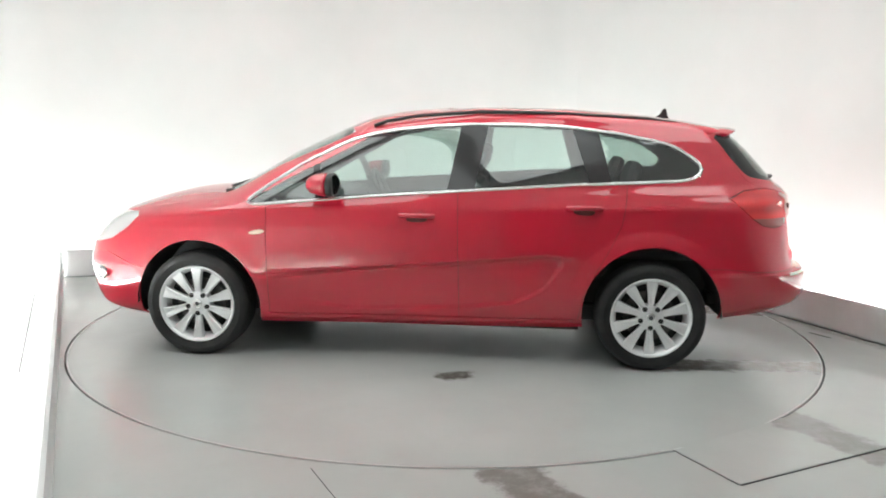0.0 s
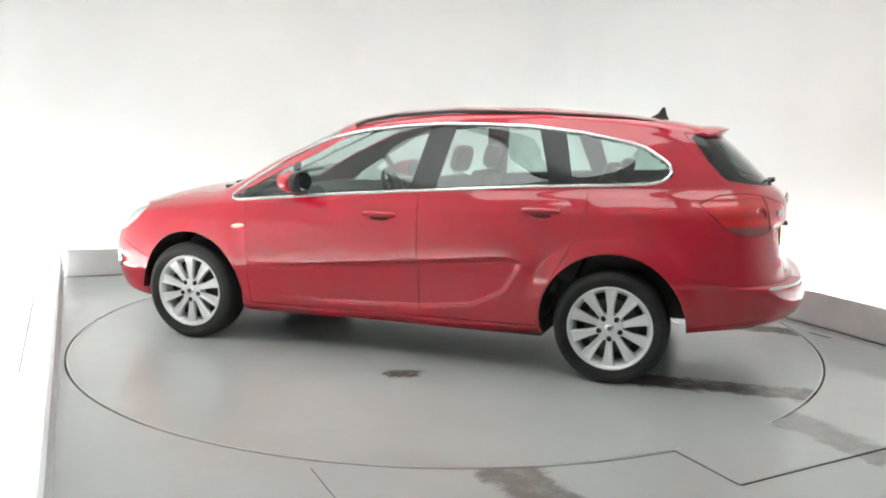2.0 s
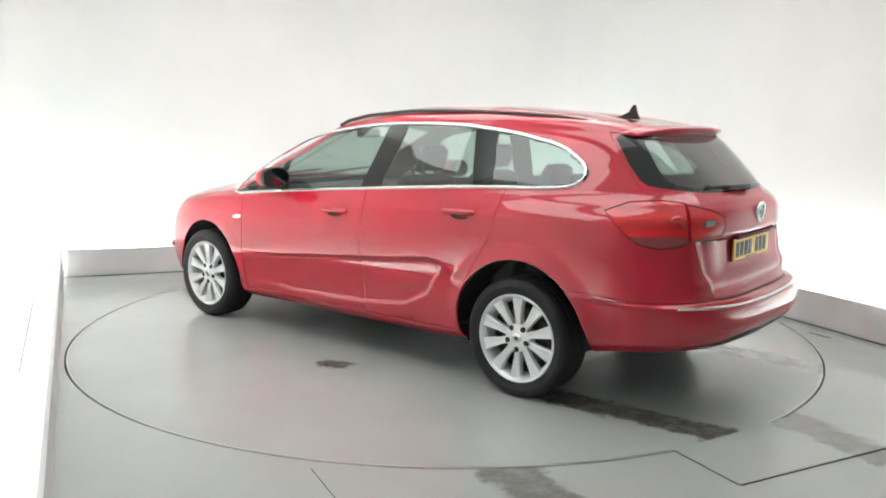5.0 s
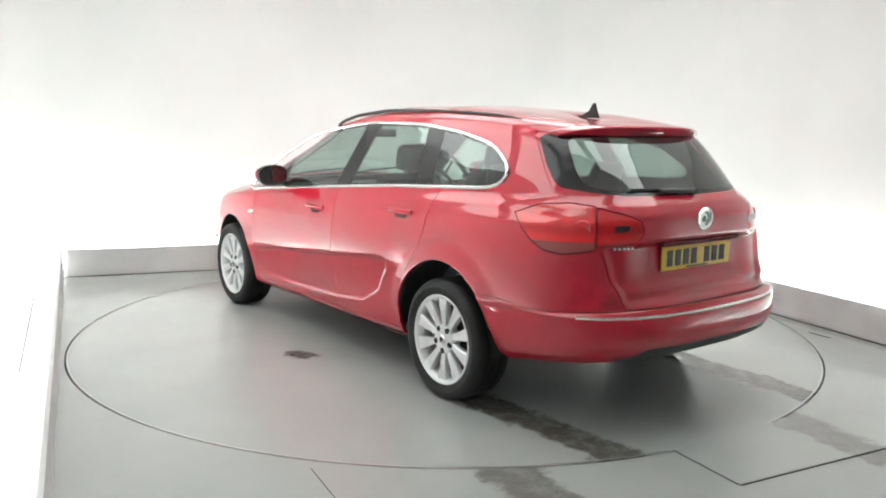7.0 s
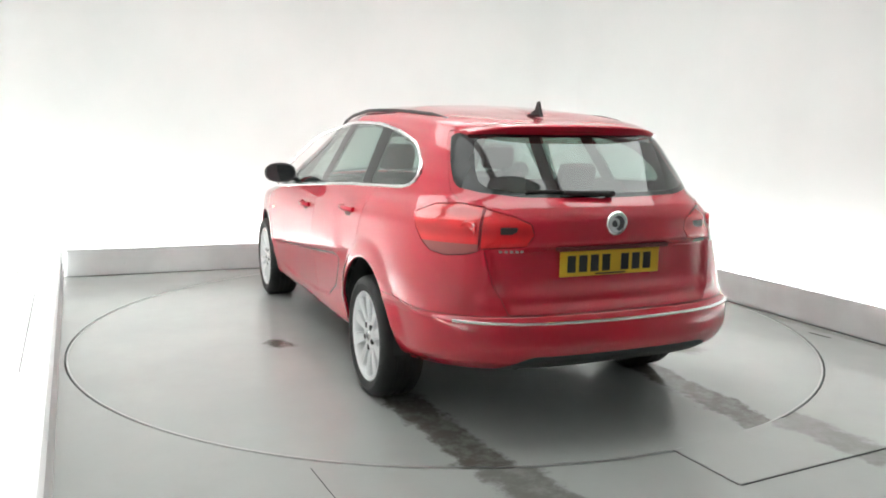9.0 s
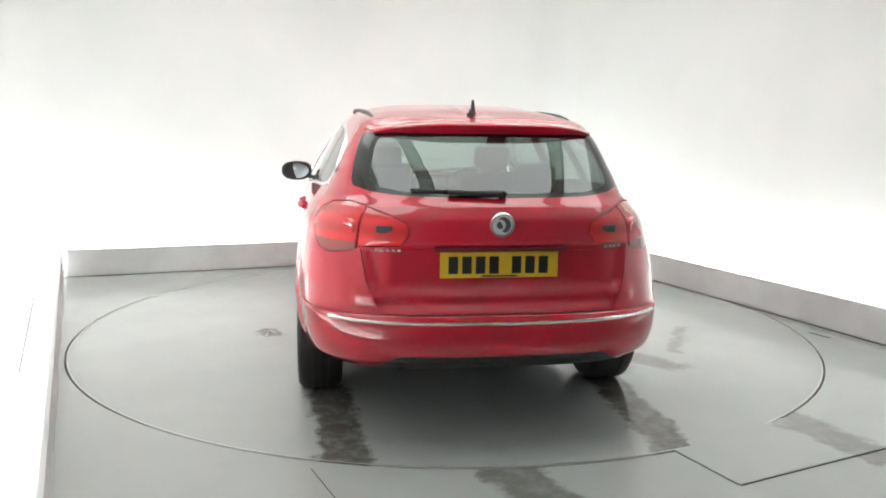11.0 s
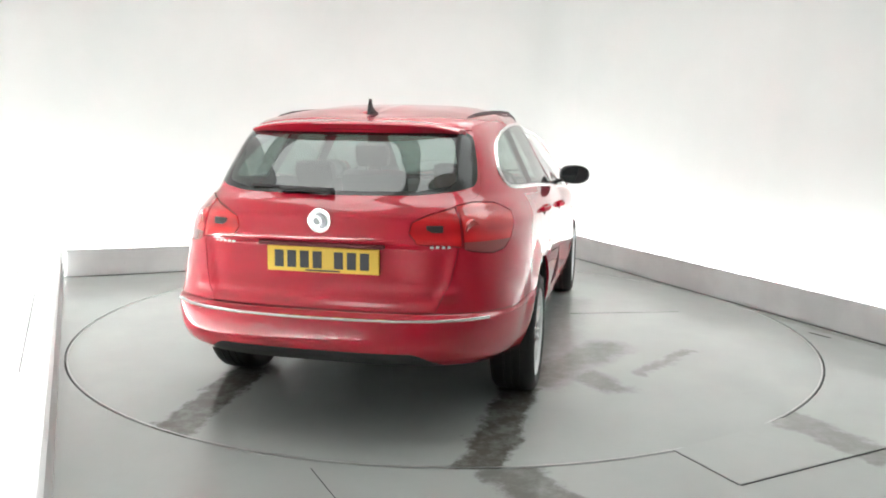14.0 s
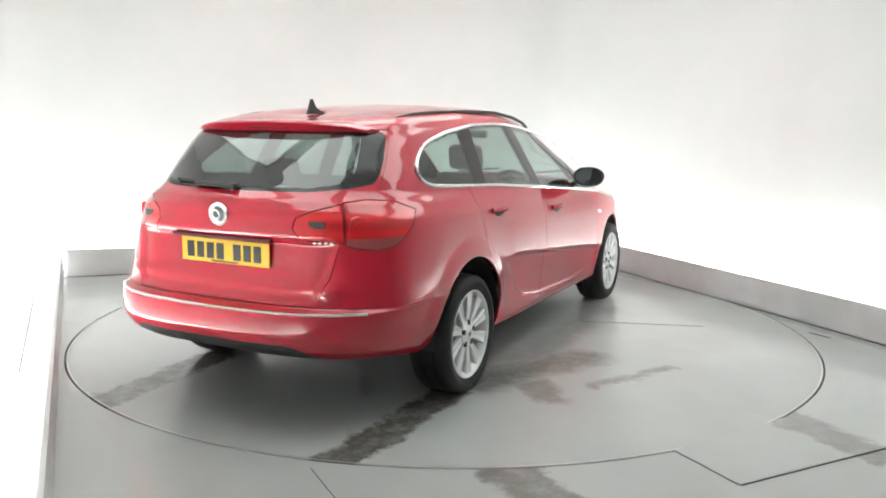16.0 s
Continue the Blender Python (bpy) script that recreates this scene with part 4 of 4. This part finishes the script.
        part("mirror_glass", bm, MIRROR, cap, "mirror glass", True)
        bm = bmesh.new()
        tube(bm, [(0.61, s * 0.77, 0.985), (0.59, s * 0.82, 0.992), (0.56, s * 0.88, 1.005)], 0.026, 10, flat=0.6)
        part("mirror_foot", bm, BLACK, cap, "black mirror foot", True)

    # tail lamps: dark reverse lenses and clear rings
    for s in (1, -1):
        bm = bmesh.new()
        g = box(bm, 0, 0, 0, 0.010, 0.075, 0.032, 0.003)
        m = Matrix.Translation(on_rear(s * 0.50, 0.948, -0.003)) @ pose(0, 0, 0, 0, 0, -16 * s)
        for v in bm.verts:
            v.co = m @ v.co
        part("reverse_lamp", bm, REVERSE, gate[0], "dark reversing lamp lens")
        bm = bmesh.new()
        q = on_rear(s * 0.655, 0.945)
        M = Matrix.Translation(q) @ pose(0, 0, 0, 0, -90, -52 * s)
        lathe(bm, [(0.001, -0.006), (0.030, -0.004), (0.034, -0.001), (0.038, -0.001), (0.042, -0.016)], 28, M)
        part("lamp_ring", bm, LAMP, lamps[s], "bright red round lamp element", True)
    # chrome strip along the rear bumper
    pts = []
    for k in range(61):
        y = -0.74 + 1.48 * k / 60
        pts.append(on_rear(y, 0.566 + 0.004 * abs(y), 0.002))
    xs = [p.x for p in pts]
    for _ in range(3):
        xs = [xs[0]] + [(xs[i - 1] + 2 * xs[i] + xs[i + 1]) / 4 for i in range(1, len(xs) - 1)] + [xs[-1]]
    bm = bmesh.new()
    tube(bm, [(x, p.y, p.z) for x, p in zip(xs, pts)], 0.0075, 8)
    part("bumper_strip", bm, CHROME, bumper[0], "thin chrome strip along the bumper", True)

    # number plate with bars for its characters
    px = -2.206
    bm = bmesh.new()
    box(bm, px, 0, 0.795, 0.008, 0.524, 0.113, 0.003)
    plate = part("number_plate", bm, YELLOW, gate[0], "yellow number plate with black bars")
    for k, y in enumerate((0.205, 0.145, 0.085, 0.025, -0.075, -0.135, -0.195)):
        bm = bmesh.new()
        box(bm, px - 0.0045, y, 0.795, 0.004, 0.042, 0.076, 0.001)
        part("plate_bar", bm, INK, plate)
    bm = bmesh.new()
    box(bm, px - 0.0045, 0, 0.7465, 0.003, 0.16, 0.007, 0.0008)
    part("plate_caption", bm, INK, plate)
    # dark strip added over the plate as the ledge's shade line, covering its glint
    bm = bmesh.new()
    box(bm, -2.226, 0, 0.867, 0.03, 0.58, 0.019, 0.004)
    part("ledge_shade", bm, SEAM, gate[0], "dark red strip for the shaded ledge over the plate", True)
    # round badge
    bx = skin.rear_x(0, 0.972)
    M = pose(bx - 0.002, 0, 0.974, 0, -97, 0)
    bm = bmesh.new()
    lathe(bm, [(0.001, 0.006), (0.042, 0.006), (0.045, 0.010), (0.052, 0.011), (0.055, 0.006), (0.055, 0)], 40, M)
    badge = part("badge", bm, CHROME, gate[0], "round chrome badge with a plain figure", True)
    bm = bmesh.new()
    lathe(bm, [(0.001, 0.008), (0.041, 0.0078), (0.041, 0.005)], 40, M)
    part("badge_field", bm, ALLOY, badge)
    bm = bmesh.new()
    arc = lambda r, off, a0, a1: [(off + r * math.cos(radians(a0 + (a1 - a0) * k / 10)), r * math.sin(radians(a0 + (a1 - a0) * k / 10))) for k in range(11)]
    for pts in (arc(0.036, 0, 80, 250) + arc(0.026, 0.012, 250, 80), arc(0.016, 0.010, -150, 90)):
        extrude_outline(bm, [(b, a) for a, b in pts], 0.007, 0.012, M)
    part("badge_figure", bm, SMOKE_GREY, badge)
    # model lettering as bars
    for y0, n, z in ((0.53, 5, 0.858), (-0.49, 4, 0.868)):
        for k in range(n):
            bm = bmesh.new()
            y = y0 - 0.023 * k
            q = on_rear(y, z, 0.001)
            box(bm, q.x + 0.001, y, z, 0.004, 0.015, 0.011, 0.001)
            part("lettering_bar", bm, ALU, gate[0])
    # rear wiper
    bm = bmesh.new()
    def on_pane(y, z, out):
        return (skin.rear_x(y, z) - out, y, z)
    tube(bm, [on_pane(-0.02, 1.094, 0.02), on_pane(0.0, 1.098, 0.03), on_pane(0.10, 1.102, 0.03), on_pane(0.22, 1.104, 0.025)], 0.011, 8)
    tube(bm, [on_pane(-0.03, 1.104, 0.014), on_pane(0.12, 1.106, 0.014), on_pane(0.38, 1.112, 0.014)], 0.007, 6)
    lathe(bm, [(0.001, 0.035), (0.013, 0.032), (0.016, 0.0)], 20, pose(skin.rear_x(0, 1.088), -0.02, 1.092, 0, -75, 0))
    part("rear_wiper", bm, BLACK, car, "black rear wiper", True)
    # front: cowl, wipers, grille
    bm = bmesh.new()
    box(bm, 1.20, 0, 0.972, 0.12, 1.20, 0.02, 0.006)
    part("scuttle", bm, BLACK, car, "black plastic scuttle panel")
    for y in (0.45, -0.1):
        bm = bmesh.new()
        tube(bm, [(1.27, y, 0.99), (1.20, y - 0.2, 1.02), (1.12, y - 0.45, 1.045)], 0.008, 6)
        part("wiper", bm, BLACK, car, "black windscreen wiper")
    bm = bmesh.new()
    box(bm, 2.205, 0, 0.60, 0.04, 0.80, 0.10, 0.02)
    grille = part("grille", bm, BLACK, car, "black front grille")
    bm = bmesh.new()
    box(bm, 2.222, 0, 0.60, 0.03, 0.82, 0.022, 0.008)
    part("grille_bar", bm, CHROME, grille, "chrome grille bar")
    for s in (1, -1):
        bm = bmesh.new()
        g = bmesh.ops.create_uvsphere(bm, u_segments=16, v_segments=8, radius=1)["verts"]
        for v in g:
            v.co = Vector((skin.front_x(0.75, 0.46) - 0.010 + v.co.x * 0.03 - v.co.y * 0.04, s * (0.75 + v.co.y * 0.06), 0.455 + v.co.z * 0.032))
        part("fog_lens", bm, CHROME, car, "chrome fog lamp lens", True)

    # underbody, arch liners, exhaust
    bm = bmesh.new()
    outline = [(2.00, .55), (1.80, .70), (1.72, .50), (.96, .50), (.96, .76), (-.94, .76), (-.96, .50), (-1.60, .45)]
    outline += [(x, -y) for x, y in outline[::-1]]
    extrude_outline(bm, outline, 0.20, 0.30)
    part("underbody", bm, BLACK, car, "black underbody")
    bm = bmesh.new()
    extrude_outline(bm, [(-1.7, .66), (-2.05, .60), (-2.17, .4), (-2.22, 0), (-2.17, -.4), (-2.05, -.60), (-1.7, -.66)], 0.362, 0.42)
    part("rear_apron", bm, BLACK, car)
    for s in (1, -1):
        for ax, az, ar in ARCHES:
            bm = bmesh.new()
            rows = []
            for k in range(25):
                a = radians(-2 + 184 * k / 24)
                c, q = math.cos(a), math.sin(a)
                rows.append([bm.verts.new((ax + (ar + o) * c, s * yy, az + (ar + o) * q)) for o, yy in ((0.002, 0.868), (0.008, 0.80), (0.008, 0.52), (0.0, 0.50))])
            for a, b in zip(rows, rows[1:]):
                for i in range(3):
                    bm.faces.new((a[i], a[i + 1], b[i + 1], b[i]))
            bm.faces.new([r[-1] for r in rows])
            part("arch_liner", bm, BLACK, car, "black wheel arch liner", True)
    bm = bmesh.new()
    tube(bm, [(-1.6, 0.42, 0.34), (-2.12, 0.42, 0.335)], 0.026, 14)
    part("exhaust", bm, DISC, car, "dull steel exhaust tip", True)

    # cabin
    bm = bmesh.new()
    box(bm, 0.0, 0, 0.32, 1.9, 1.40, 0.05, 0.02)
    box(bm, -1.45, 0, 0.62, 1.2, 1.02, 0.06, 0.02)
    part("cabin_floor", bm, TRIM, car, "dark cabin floor")
    bm = bmesh.new()
    prof = [(1.12, .94), (.80, .955), (.62, .93), (.58, .86), (.66, .70), (.74, .55), (1.12, .55)]
    rows = [[bm.verts.new((x, y, z)) for x, z in prof] for y in (-.70, 0, .70)]
    for a, b in zip(rows, rows[1:]):
        for i in range(len(prof)):
            bm.faces.new((a[i], a[(i + 1) % 7], b[(i + 1) % 7], b[i]))
    bm.faces.new(rows[0])
    bm.faces.new(rows[-1][::-1])
    part("dashboard", bm, TRIM, car, "dark dashboard", True)
    bm = bmesh.new()
    M = Matrix.Translation((0.42, -0.36, 0.90)) @ pose(0, 0, 0, 0, -65, 0)
    pts = [M @ Vector((0.18 * math.cos(2 * math.pi * k / 32), 0.18 * math.sin(2 * math.pi * k / 32), 0)) for k in range(32)]
    tube(bm, pts, 0.015, 8, True)
    lathe(bm, [(0.001, 0.02), (0.06, 0.015), (0.075, 0.0), (0.06, -0.03), (0.001, -0.03)], 20, M)
    for a in (0, 120, 240):
        d = Vector((math.cos(radians(a)), math.sin(radians(a)), 0))
        tube(bm, [M @ (d * 0.05), M @ (d * 0.175)], 0.014, 6)
    part("steering_wheel", bm, BLACK, car, "black steering wheel", True)

    def seat(x, y, width, back_h, recline, head):
        bm = bmesh.new()
        g = box(bm, 0.22, 0, 0.50, 0.50, width, 0.16, 0.05)
        g = box(bm, 0, 0, back_h / 2, 0.14, width, back_h, 0.05)
        m = Matrix.Translation((-0.05, 0, 0.50)) @ pose(0, 0, 0, 0, -recline, 0)
        for v in g:
            v.co = m @ Vector((v.co.x, v.co.y * (1 - 0.22 * max(0, v.co.z / back_h - 0.5)), v.co.z))
        for v in bm.verts:
            v.co += Vector((x, y, 0))
        ob = part("seat", bm, CLOTH, car, "grey cloth seat", True)
        for hy in head:
            bm = bmesh.new()
            g = box(bm, 0, 0, back_h + 0.11, 0.09, 0.24, 0.17, 0.045)
            for q in (-0.05, 0.05):
                tube(bm, [(0, q, back_h - 0.02), (0, q, back_h + 0.05)], 0.006, 6)
            for v in bm.verts:
                v.co = (m @ v.co) + Vector((x, y + hy, 0))
            part("headrest", bm, CLOTH, ob, "grey cloth headrest", True)
    seat(-0.10, 0.36, 0.50, 0.60, 14, (0,))
    seat(-0.10, -0.36, 0.50, 0.60, 14, (0,))
    seat(-0.98, 0.0, 1.26, 0.54, 20, (0.40, -0.40))
    bm = bmesh.new()
    box(bm, -1.55, 0, 1.0, 0.55, 0.98, 0.015, 0.005)
    part("load_cover", bm, TRIM, car, "dark load cover")
    bm = bmesh.new()
    box(bm, 0.60, 0, 1.33, 0.03, 0.22, 0.06, 0.012)
    part("inner_mirror", bm, BLACK, car, "black inside mirror")
    for x in (AXLE, -AXLE):
        for s in (1, -1):
            build_wheel(car, x, s)
    return car


build_booth()
turntable = build_turntable()
build_floor_marks()
estate_car = build_car()


def motions():
    times = [0.5 * k for k in range(33)]
    turn = [(t, pose(0, 0, 0, 0, 0, START + SPEED * t + GAIN * t * (t - 16) / 64)) for t in times]
    walk(turntable, turn)
    walk(estate_car, [(t, m @ pose(CAR_X, CAR_Y, 0)) for t, m in turn])


motions()
